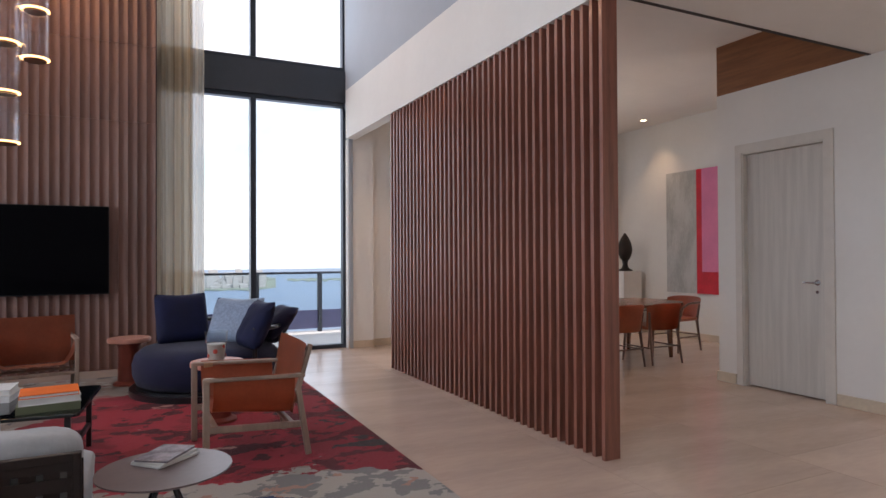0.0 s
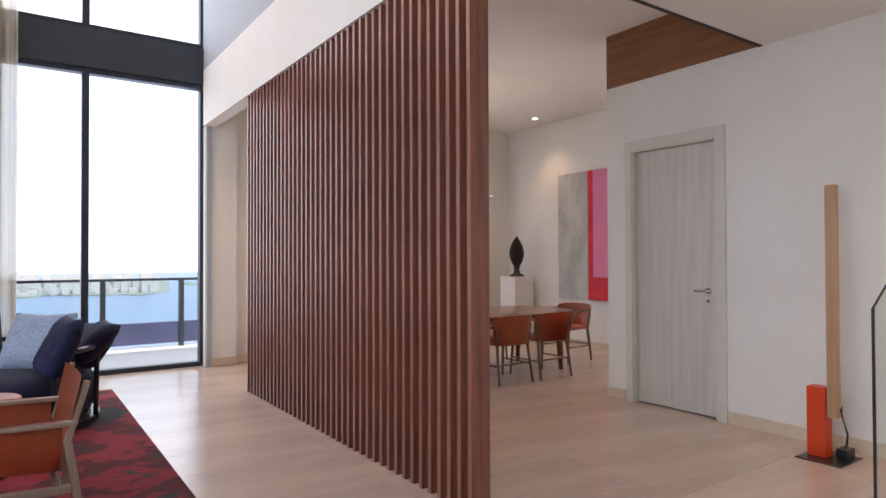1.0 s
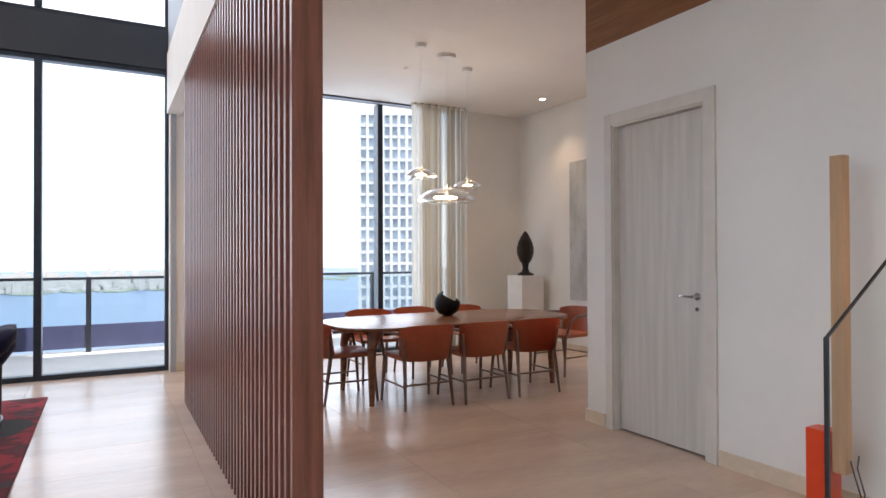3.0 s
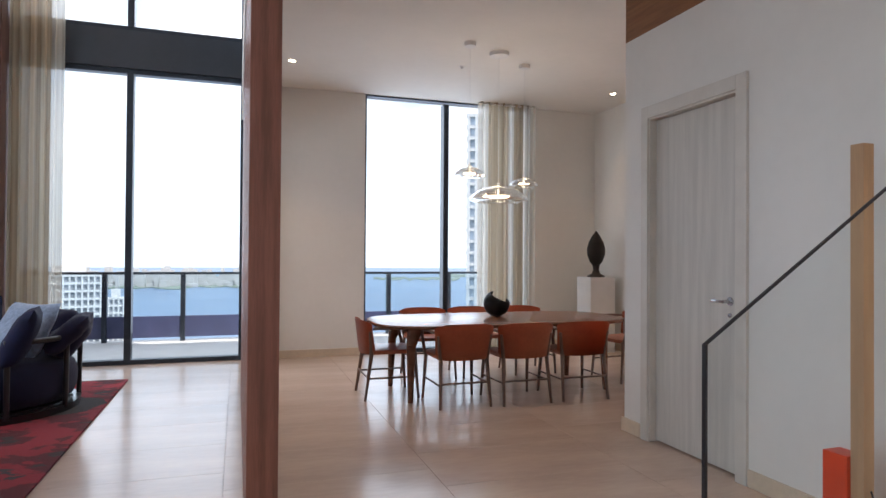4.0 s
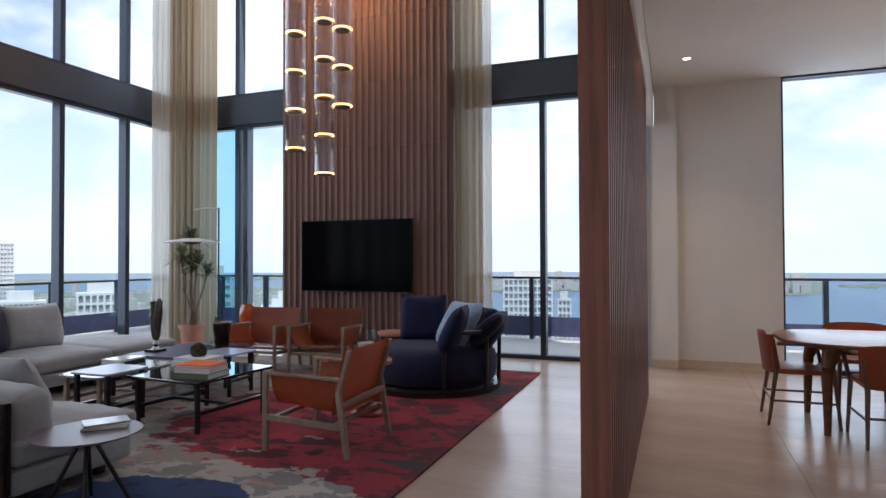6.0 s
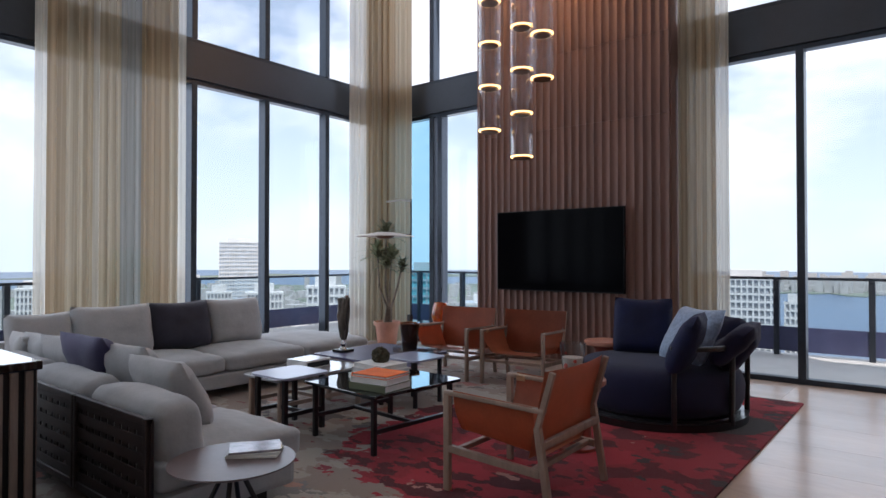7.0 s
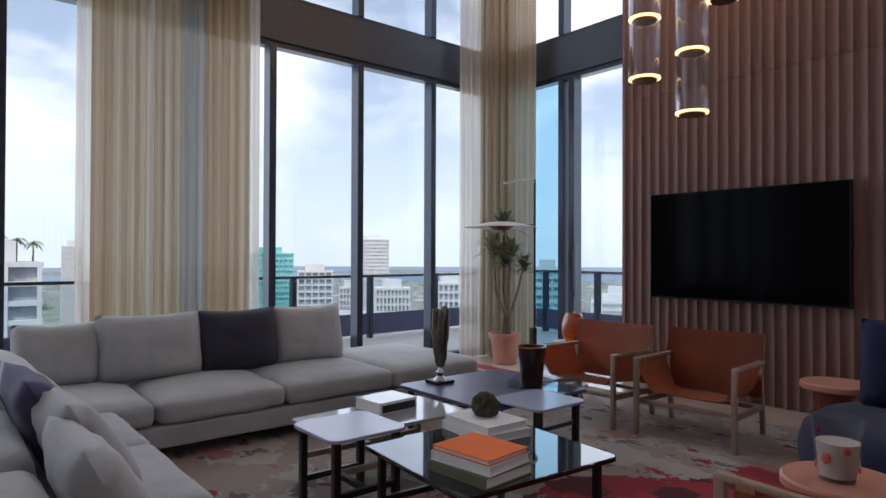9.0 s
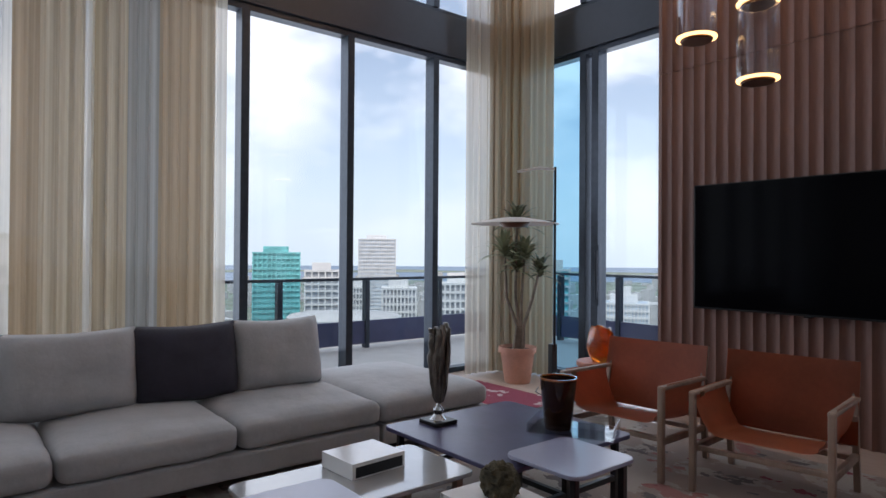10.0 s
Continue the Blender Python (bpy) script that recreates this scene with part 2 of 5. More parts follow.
def outline(bm, pts, z0, z1, bevel=0.0):
    """A plate with the outline pts."""
    f = bm.faces.new([bm.verts.new((x, y, z0)) for x, y in pts])
    bmesh.ops.recalc_face_normals(bm, faces=[f])
    if f.normal.z > 0:
        f.normal_flip()
    r = bmesh.ops.extrude_face_region(bm, geom=[f])
    vs = [g for g in r["geom"] if isinstance(g, bmesh.types.BMVert)]
    bmesh.ops.translate(bm, verts=vs, vec=(0, 0, z1 - z0))
    bmesh.ops.recalc_face_normals(bm, faces=bm.faces[:])
    if bevel:
        es = [e for e in bm.edges if abs(e.verts[0].co.z - e.verts[1].co.z) < 1e-6]
        bmesh.ops.bevel(bm, geom=es, offset=bevel, segments=2, affect="EDGES", profile=0.6)
    return bm


def rounded(cx, cy, w, d, r, n=6):
    """The outline of a rectangle with round corners."""
    pts = []
    for sx, sy, a0 in ((1, 1, 0), (-1, 1, 90), (-1, -1, 180), (1, -1, 270)):
        for i in range(n + 1):
            a = radians(a0 + 90 * i / n)
            pts.append((cx + sx * (w / 2 - r) + r * math.cos(a), cy + sy * (d / 2 - r) + r * math.sin(a)))
    return pts


def mesh_of(name, bm, mat, smooth=None):
    me = bpy.data.meshes.new(name)
    bmesh.ops.recalc_face_normals(bm, faces=bm.faces[:])
    bm.to_mesh(me)
    bm.free()
    me.materials.append(mat)
    if smooth is not None:
        me.shade_smooth()
        me.set_sharp_from_angle(angle=radians(smooth))
    return me


def thing(name, label, category, at=(0, 0, 0), rz=0.0, group=""):
    ob = new(name)
    ob.empty_display_size = 0.1
    ob.matrix_world = pose(*at, 0, 0, rz)
    return tagged(ob, label, category, group)


def part(name, bm, mat, parent, label="", smooth=None, m=None):
    ob = new(name, mesh_of(name, bm, mat, smooth))
    ob.parent = parent
    if m is not None:
        ob.matrix_local = m
    return tagged(ob, label)


def piece(name, me, parent, m):
    """One of many alike pieces on one mesh."""
    ob = new(name, me)
    ob.parent = parent
    ob.matrix_local = m
    return ob


def setting(name, bm, mat, label="", smooth=None):
    return tagged(new(name, mesh_of(name, bm, mat, smooth)), label, kind="structure")


# ---- the large structure ----
XW, XE, YN, YS = -3.46, 9.05, 9.56, -2.0     # window plane west, dining wall east, window plane north, back wall
TOP, LOW, DIN = 6.6, 2.97, 3.485               # ceilings: living, hall, dining
SP0, SP1 = 3.53, 3.99                        # spandrel
SCR0, SCR1 = 3.965, 4.09                      # screen of fins

floor = setting("floor", boxes((XW - 0.1, YS - 0.1, -0.2, XE + 0.2, YN + 0.1, -0.006)), GROUT, "cream limestone floor in large slabs")
setting("ceiling", boxes((XW - 0.2, YS - 0.2, TOP, SCR1 + 0.2, YN + 0.3, TOP + 0.2)), CEILING, "high white ceiling over the living room")
setting("ceiling_dining", boxes((SCR1 + 0.02, 3.9, DIN, XE + 0.2, YN + 0.2, DIN + 0.2)), CEILING, "white ceiling over the dining area")
setting("ceiling_hall", boxes((SCR0, YS - 0.1, LOW, 6.75, 3.88, LOW + 0.2)), CEILING, "lower white ceiling over the hall")
setting("ceiling_reveal", boxes((SCR1 + 0.03, 3.872, LOW - 0.006, 6.745, 3.90, LOW + 0.2)), DARKGAP, "thin dark shadow gap at the ceiling's edge")
setting("wall_ceiling_step", boxes((SCR0 + 0.02, 3.66, LOW + 0.2, 6.95, 3.868, DIN + 0.2), (6.92, YS, LOW, 7.1, 3.9, DIN + 0.2), (SCR1 + 0.1, YS, DIN, 7.1, 3.66, DIN + 0.2)), PLASTER, "plain closing wall over the hall")
setting("wall_upper", boxes((SCR0 + 0.012, 3.9, DIN + 0.202, SCR1 + 0.1, YN + 0.1, TOP), (SCR0 + 0.012, 9.392, DIN - 0.05, SCR1 + 0.018, YN + 0.1, DIN + 0.2), (SCR0 + 0.035, YS, LOW + 0.2, SCR1 + 0.1, 3.9, TOP), (SCR0 + 0.035, 9.38, 0, SCR0 + 0.09, YN + 0.05, DIN - 0.05)), SKYLIT_WALL, "plaster wall above the fin screen, cool skylight put into its grey")
setting("wall_header", boxes((SCR0 - 0.01, 3.93, 2.995, SCR1 + 0.015, 9.39, DIN + 0.2)), PLASTER, "white plaster header over the fin screen")
setting("wall_pier", boxes((SCR0 + 0.02, 9.40, 0, 4.37, YN + 0.1, 2.994), (SCR1 + 0.02, 9.40, 2.994, 4.37, YN + 0.1, DIN)), PLASTER, "white plaster pier beside the window")
setting("wall_north", boxes((4.37, 9.5, 0, 5.53, 9.72, DIN), (8.0, 9.5, 0, XE, 9.72, DIN)), PLASTER, "white plaster wall of the dining area")
setting("wall_east", boxes((XE, 5.2, 0, XE + 0.2, 9.72, DIN)), PLASTER, "white plaster wall behind the painting")
DY0, DY1, DZ = 4.28, 5.09, 2.315              # door opening
setting("wall_door", boxes((6.75, DY1, 0, 6.92, 5.4, LOW), (6.75, YS, 0, 6.92, DY0, LOW), (6.75, DY0, DZ, 6.92, DY1, LOW)), PLASTER, "white plaster wall with a door")
setting("wall_dining_south", boxes((6.92, 5.28, 0, XE, 5.4, LOW), (6.95, 5.28, LOW, XE, 5.4, DIN)), PLASTER, "white plaster wall of the dining area")
setting("wall_closet", boxes((6.98, 4.0, 0, 7.05, 5.28, LOW)), PLASTER, "plain wall behind the door")
setting("trim_brown_fascia", boxes((6.75, 3.90, LOW, 6.95, 5.4, DIN)), BROWN, "brown wood veneer fascia over the wall")
setting("wall_south", boxes((XW - 0.2, YS - 0.2, 0, XE, YS, TOP)), PLASTER, "plain white wall")
for n, spec in enumerate([(4.375, 9.482, 0, 5.525, 9.50, 0.1), (SCR0 + 0.025, 9.382, 0, 4.372, 9.40, 0.1), (8.0, 9.482, 0, XE - 0.02, 9.50, 0.1), (XE - 0.018, 5.42, 0, XE, 9.48, 0.1), (6.732, DY1 + 0.1, 0, 6.75, 5.4, 0.1), (6.732, YS, 0, 6.75, DY0 - 0.1, 0.1), (6.732, 5.4, 0, XE - 0.02, 5.418, 0.1)]):
    setting("baseboard_%d" % (n + 1), boxes(spec, bevel=0.003), BASE_STONE, "low beige stone skirting")

# door
door = tagged(new("door_1"), "closed pale grey wooden door with a steel lever handle", kind="structure")
part("door_leaf", boxes((6.795, DY0 + 0.004, 0.012, 6.84, DY1 - 0.004, DZ - 0.006), bevel=0.002), DOORWOOD, door)
part("door_frame", boxes((6.728, DY0 - 0.095, 0, 6.749, DY0 - 0.012, DZ + 0.1), (6.728, DY1 + 0.012, 0, 6.749, DY1 + 0.085, DZ + 0.1), (6.728, DY0 - 0.012, DZ + 0.012, 6.749, DY1 + 0.012, DZ + 0.1), (6.74, DY0 - 0.012, 0, 6.91, DY0 + 0.002, DZ + 0.012), (6.74, DY1 - 0.002, 0, 6.91, DY1 + 0.012, DZ + 0.012), (6.74, DY0, DZ - 0.002, 6.91, DY1, DZ + 0.012), bevel=0.002), DOORFRAME, door)
bm = tube(bmesh.new(), (6.795, 4.375, 1.055), (6.735, 4.375, 1.055), 0.011)
bar(bm, (6.738, 4.364, 1.055), (6.738, 4.475, 1.055), 0.012, 0.016, 0.003)
lathe(bm, [(0, 0), (0.026, 0), (0.026, 0.006), (0, 0.006)], 20)
for v in bm.verts:
    if abs(v.co.x) < 0.03 and abs(v.co.y) < 0.03:
        v.co = Vector((6.795 - v.co.z, 4.375 + v.co.x, 1.055 + v.co.y))
part("door_handle", bm, STEEL, door, "brushed steel lever handle", 40)
part("door_lock", tube(bmesh.new(), (6.796, 4.375, 0.97), (6.786, 4.375, 0.97), 0.014), STEEL, door, "small steel lock rose", 40)


# windows
def window(name, label, axis, plane, lo, hi, z0, z1, posts, sub=(), pane_mat=PANE, wide=0.075, slim=0.055):
    """A glazed wall along axis 'x' or 'y' at plane, with posts, edge frames and panes between them."""
    w = tagged(new(name), label, kind="structure")

    def slab(a0, a1, za, zb, t0, t1, bev=0.004):
        return boxes((a0, plane + t0, za, a1, plane + t1, zb), bevel=bev) if axis == "x" else boxes((plane - t1, a0, za, plane - t0, a1, zb), bevel=bev)
    part("head_frame", slab(lo, hi, z1 - slim, z1, -0.05, 0.07), FRAME, w)
    part("sill_frame", slab(lo, hi, z0, z0 + 0.055, -0.05, 0.07), FRAME, w)
    edges = [lo] + list(posts) + [hi]
    for a in posts:
        part("mullion", slab(a - wide / 2, a + wide / 2, z0 + 0.05, z1 - 0.05, -0.075, 0.075), FRAME, w)
    for a in (lo + slim / 2, hi - slim / 2):
        part("jamb", slab(a - slim / 2, a + slim / 2, z0 + 0.05, z1 - slim, -0.05, 0.07), FRAME, w)
    for n, (a0, a1) in enumerate(zip(edges, edges[1:])):
        g = part("pane", slab(a0, a1, z0 + 0.05, z1 - 0.05, 0.0, 0.012, 0), BLUE_PANE if n in sub else pane_mat, w)
        g.visible_shadow = False
    return w


WEST = [-0.45, 0.64, 1.73, 2.82, 3.91, 5.06, 6.215, 7.28, 8.35]
window("window_1", "tall floor to spandrel glazing of the west side", "y", XW, YS, YN - 0.05, 0, SP0, WEST)
window("window_2", "upper glazing of the west side", "y", XW, YS, YN - 0.05, SP1, TOP, WEST)
window("window_3", "tall glazing with a sliding door beside the reeded wall", "x", YN, XW + 0.08, -1.15, 0, SP0, [-2.29, -2.13], sub=(0,), wide=0.085)
window("window_4", "upper glazing beside the reeded wall", "x", YN, XW + 0.08, -1.15, SP1, TOP, [-2.29], wide=0.085)
window("window_5", "tall two-part window of the living room", "x", YN, 1.49, 4.0, 0, SP0, [2.69])
window("window_6", "upper two-part window of the living room", "x", YN, 1.49, 4.0, SP1, TOP, [2.69])
window("window_7", "tall window of the dining area", "x", YN, 5.53, 8.0, 0, DIN, [6.67], slim=0.022)
bm = boxes((XW - 0.12, YN - 0.12, 0, XW + 0.1, YN + 0.12, TOP), bevel=0.004)
setting("window_corner_post", bm, FRAME, "anthracite metal corner post")
for name, spec in (("spandrel_west", (XW - 0.15, YS, SP0 + 0.002, XW + 0.085, YN - 0.14, SP1 - 0.002)), ("spandrel_north_west", (XW + 0.102, YN - 0.085, SP0 + 0.002, -1.15, YN + 0.15, SP1 - 0.002)), ("spandrel_north", (1.49, YN - 0.085, SP0 + 0.002, 4.02, YN + 0.15, SP1 - 0.002))):
    setting("trim_" + name, boxes(spec, bevel=0.006), SPANDREL, "dark grey metal spandrel band between the windows")
bm = tube(bmesh.new(), (-2.075, YN - 0.115, 0.86), (-2.075, YN - 0.115, 1.38), 0.014)
for z in (0.95, 1.29):
    tube(bm, (-2.075, YN - 0.06, z), (-2.075, YN - 0.115, z), 0.009)
bar(bm, (-2.075, YN - 0.066, 0.8), (-2.075, YN - 0.066, 1.44), 0.05, 0.02, 0.003)
setting("door_2_pull", bm, FRAME, "upright dark pull handle of the sliding door", 40)

# reeded wall behind the television: rows of upright hollowed staves on a backing
RX0, RX1, RY = -1.15, 1.49, 9.085
reeded = tagged(new("wall_reeded"), "tall reeded brown wood wall in stacked panels", kind="structure")
part("backing", boxes((RX0, RY + 0.035, 0, RX1, YN + 0.15, TOP)), FLUTE, reeded)
ROWS_Z = [0.0, 2.93, 3.86, 4.79, 5.72, TOP]
PITCH, RIDGE = 0.0993, -1.1003


def stave(w, z0, z1, lead=0.0):
    """An upright board with a hollowed front, ridges at both edges."""
    bm = bmesh.new()
    k = 8
    prof = [(0.0, 0.0)] + [(w * i / k, -0.036 + 0.027 * (1 - (2 * (lead + (1 - lead) * i / k) - 1) ** 2)) for i in range(k + 1)] + [(w, 0.0)]
    lo = [bm.verts.new((x, y, z0 + 0.003)) for x, y in prof]
    hi = [bm.verts.new((x, y, z1 - 0.003)) for x, y in prof]
    for i in range(len(prof) - 1):
        bm.faces.new((lo[i], lo[i + 1], hi[i + 1], hi[i]))
    bm.faces.new(lo[::-1])
    bm.faces.new(hi)
    return mesh_of("stave", bm, FLUTE, 25)


for z0, z1 in zip(ROWS_Z, ROWS_Z[1:]):
    piece("stave", stave(RIDGE - RX0 - 0.001, z0, z1, 0.45), reeded, pose(RX0, RY + 0.036, 0))
    me = stave(PITCH - 0.001, z0, z1)
    for i in range(26):
        piece("stave", me, reeded, pose(RIDGE + PITCH * i, RY + 0.036, 0))

# screen of upright wooden fins
screen = thing("fin_screen", "tall screen of dark reddish wooden fins from floor to header", "room divider")
me = mesh_of("fin", boxes((SCR0, -0.016, 0, SCR1, 0.016, 2.994), bevel=0.002), FIN_WOOD)
for i in range(40):
    piece("fin", me, screen, pose(0, 3.965 + 0.0947 * i, 0))

# floor slabs
me_tile = {}
TX, TY = 1.21, 0.61
ix = 0
x = XW + 0.06
while x < XE - 0.01:
    x1 = min(x + TX, XE)
    y = YS + (0.305 if ix % 2 else 0.0) - 0.305
    while y < YN - 0.05:
        y0, y1 = max(y, YS), min(y + TY, YN - 0.05)
        key = (round(x1 - x, 3), round(y1 - y0, 3))
        if y1 - y0 > 0.02:
            if key not in me_tile:
                me_tile[key] = mesh_of("slab", boxes((0.001, 0.001, -0.02, key[0] - 0.001, key[1] - 0.001, 0), bevel=0.0008), STONE)
            piece("slab", me_tile[key], floor, pose(x, y0, 0))
        y += TY
    x += TX
    ix += 1

# balcony
setting("balcony_floor", boxes((-6.0, YN + 0.1, -0.3, 12.0, 12.05, -0.03), (-6.0, YS - 3, -0.3, XW - 0.15, YN + 0.1, -0.03)), BALCONY, "pale grey balcony paving")


def guard(name, axis, plane, lo, hi, step, top=1.045):
    g = thing(name, "balcony guard with dark posts, glass and a slate blue curb", "railing")

    def bit(a0, a1, z0, z1, t, bev=0.004):
        return boxes((a0, plane - t, z0, a1, plane + t, z1), bevel=bev) if axis == "x" else boxes((plane - t, a0, z0, plane + t, a1, z1), bevel=bev)
    part("top_rail", bit(lo, hi, top - 0.04, top, 0.03), FRAME, g)
    part("curb", bit(lo, hi, 0.03, 0.36, 0.03), CURB, g)
    a = lo
    while a < hi - 0.1:
        part("post", bit(a + 0.005, a + 0.075, -0.03, top - 0.04, 0.05), FRAME, g)
        p = part("glass_panel", bit(a + 0.08, min(a + step, hi), 0.36, top - 0.04, 0.006, 0), RAIL_GLASS, g)
        p.visible_shadow = False
        a += step
    return g


guard("balcony_railing", "x", 11.85, -5.72, 12.0, 1.1)
guard("balcony_railing", "y", -5.75, -4.5, 11.8, 1.34, 0.98)

# ---- living room ----


def softbox(w, d, h, r, dome=0.0, wrinkle=0.0, cuts=9, seed=0.0):
    """An upholstered block, centred on x and y, from z = 0 to h, with rounded edges and a domed top."""
    bm = bmesh.new()
    bmesh.ops.create_cube(bm, size=2.0)
    bmesh.ops.subdivide_edges(bm, edges=bm.edges[:], cuts=cuts, use_grid_fill=True)
    half = Vector((w / 2, d / 2, h / 2))
    for v in bm.verts:
        u = v.co.copy()
        u = Vector([math.copysign(abs(c) ** 0.8, c) for c in u])
        p = Vector((u.x * half.x, u.y * half.y, u.z * half.z))
        q = Vector([max(-(half[i] - r), min(half[i] - r, p[i])) for i in range(3)])
        o = p - q
        if o.length > 1e-9:
            p = q + o.normalized() * r
        if u.z > -0.5:
            p.z += dome * (1 - u.x ** 2) * (1 - u.y ** 2) * max(0, u.z)
        if wrinkle:
            n = noise.noise(Vector((p.x * 5 + seed, p.y * 5 + seed * 1.7, p.z * 5))) + 0.5 * noise.noise(Vector((p.x * 13 + seed, p.y * 13, p.z * 13)))
            p += (p - q).normalized() * n * wrinkle if (p - q).length > 1e-6 else Vector((0, 0, n * wrinkle))
        v.co = p + Vector((0, 0, h / 2))
    return bm


def pillow(w, h, t, seed=0.0, n=14, sag=0.05):
    """A loose cushion standing in the x-z plane, its lower edge at z = 0."""
    bm = bmesh.new()
    sides = []
    for s in (-1, 1):
        g = []
        for j in range(n + 1):
            row = []
            for i in range(n + 1):
                u, v = 2 * i / n - 1, 2 * j / n - 1
                k = max(0.0, (1 - u ** 4) * (1 - v ** 4)) ** 0.55
                x = u * w / 2 * (1 - 0.045 * v ** 4 * u * u - 0.02 * (1 - abs(v)) * abs(u))
                z = v * h / 2 * (1 - 0.045 * u ** 4 * v * v - 0.02 * (1 - abs(u)) * abs(v)) - sag * h * max(0, v) * (1 - u * u)
                y = s * t / 2 * k * (1 + 0.3 * (0.3 - v) * 0.6)
                y += s * 0.012 * k * (noise.noise(Vector((u * 2.2 + seed, v * 2.2, s))) + 0.6 * noise.noise(Vector((u * 5 + seed, v * 5, s))))
                row.append(bm.verts.new((x, y, z + h / 2)))
            g.append(row)
        for j in range(n):
            for i in range(n):
                bm.faces.new((g[j][i], g[j][i + 1], g[j + 1][i + 1], g[j + 1][i]))
        sides.append(g)
    bmesh.ops.remove_doubles(bm, verts=bm.verts[:], dist=0.0008)
    return bm


LINEN = material("pale grey beige linen", (0.395, 0.397, 0.40), 0.9, vary=0.07, scale=6, bump=0.4, bump_scale=16, sheen=0.3)
PLUM = material("dark plum grey velvet", (0.029, 0.027, 0.043), 0.85, vary=0.15, scale=5, bump=0.2, bump_scale=220, sheen=0.12)
VIOLET = material("muted violet linen", (0.052, 0.047, 0.115), 0.85, vary=0.12, scale=5, bump=0.2, bump_scale=220, sheen=0.15)
NAVY = material("navy corduroy cloth", (0.003, 0.0065, 0.042), 0.85, vary=0.25, scale=4, stretch=(1, 1, 1), bump=0.4, bump_scale=90, sheen=0.0)
INDIGO = material("dark indigo wool upholstery", (0.0088, 0.0098, 0.040), 0.95, vary=0.12, scale=5, bump=0.3, bump_scale=240, sheen=0.08)
PALE_BLUE = material("pale blue woven cloth", (0.27, 0.35, 0.48), 0.85, vary=0.16, scale=45, bump=0.4, bump_scale=60, sheen=0.3)
LEATHER = material("tan saddle leather", (0.46, 0.138, 0.068), 0.34, vary=0.10, scale=4, bump=0.06, bump_scale=180)
LEATHER_EDGE = material("pale leather strap", (0.62, 0.36, 0.2), 0.5, vary=0.1)
ASH = material("grey brown ash wood", (0.33, 0.235, 0.18), 0.5, vary=0.16, scale=3, stretch=(5, 5, 1), bump=0.08, bump_scale=30)
BLACK_METAL = material("black lacquered metal", (0.012, 0.012, 0.014), 0.3, 0.0, vary=0.2, scale=10, coat=0.2)
BLACK_GLASS = material("black mirror glass", (0.006, 0.008, 0.010), 0.03, 0.0, vary=0.05, spec=0.9)
LILAC_TOP = material("lilac grey lacquer", (0.36, 0.375, 0.49), 0.28, vary=0.04, scale=3)
PURPLE_TOP = material("dark violet leather top", (0.075, 0.07, 0.14), 0.36, vary=0.14, scale=4, bump=0.05, bump_scale=120)
GREY_LACQUER = material("glossy grey lacquer", (0.34, 0.34, 0.34), 0.10, vary=0.04, scale=2, coat=0.4)
TAUPE_TOP = material("taupe brown table top", (0.17, 0.125, 0.125), 0.35, vary=0.1, scale=4)
WOVEN = material("dark brown saddle leather weave", (0.018, 0.009, 0.008), 0.5, vary=0.2, scale=9)
SCREEN = material("dark television glass", (0.002, 0.002, 0.003), 0.10, vary=0.05, spec=0.03)
PLASTIC = material("black plastic", (0.009, 0.009, 0.010), 0.4, vary=0.1, spec=0.3)
PEACH = material("peach lacquer", (0.55, 0.24, 0.17), 0.4, vary=0.06)
RUST = material("rust red lacquer", (0.26, 0.055, 0.035), 0.4, vary=0.1)
TERRA = material("pale terracotta", (0.56, 0.30, 0.22), 0.8, vary=0.1, scale=5, bump=0.15, bump_scale=50)
SOIL = material("dark potting soil", (0.03, 0.02, 0.014), 0.95, vary=0.4, scale=40, bump=0.6, bump_scale=60)
LEAF = material("grey green dracaena leaf", (0.19, 0.205, 0.125), 0.5, vary=0.4, scale=12, island=0.4)
BARK = material("pale grey bark", (0.22, 0.18, 0.14), 0.85, vary=0.25, scale=14, bump=0.4, bump_scale=60)
LAMPWHITE = material("white lacquered metal shade", (0.72, 0.68, 0.64), 0.45, vary=0.03)
AMBER = material("amber orange glass", (0.95, 0.30, 0.02), 0.05, vary=0.35, scale=16, bump=0.9, bump_scale=22, trans=0.75, coat=0.8, color2=(0.55, 0.07, 0.004))
AMBER_DARK = material("dark amber glass", (0.045, 0.016, 0.006), 0.06, vary=0.3, scale=5, trans=0.35)
DRIFT = material("silvered bronze driftwood", (0.16, 0.14, 0.12), 0.35, 0.7, vary=0.5, scale=9, stretch=(3, 3, 0.6), bump=0.6, bump_scale=26)
MAG = material("glossy grey violet magazine cover", (0.34, 0.31, 0.35), 0.16, vary=0.35, scale=14)
PAPER = material("white paper", (0.75, 0.74, 0.72), 0.7, vary=0.04, scale=20)
ORANGE_BOOK = material("orange book cover", (0.82, 0.16, 0.02), 0.7, vary=0.05, spec=0.2)
GREEN_BOOK = material("grey green book cover", (0.13, 0.145, 0.08), 0.5, vary=0.05)
BOXWHITE = material("white lacquer box", (0.74, 0.73, 0.71), 0.15, vary=0.03)
MOSS = material("brown green moss", (0.07, 0.06, 0.035), 0.95, vary=0.5, scale=30, bump=0.9, bump_scale=70)
CLEAR = pane_glass("clear acrylic", (0.90, 0.92, 0.93), 0.9)
WAX = material("cream candle wax", (0.66, 0.58, 0.50), 0.5, vary=0.05)
CHALK = material("white chalky ceramic", (0.78, 0.77, 0.74), 0.6, vary=0.03, bump=0.05)
GOLD_GLOW = glow("warm light ring", (1.0, 0.66, 0.28), 2.0)
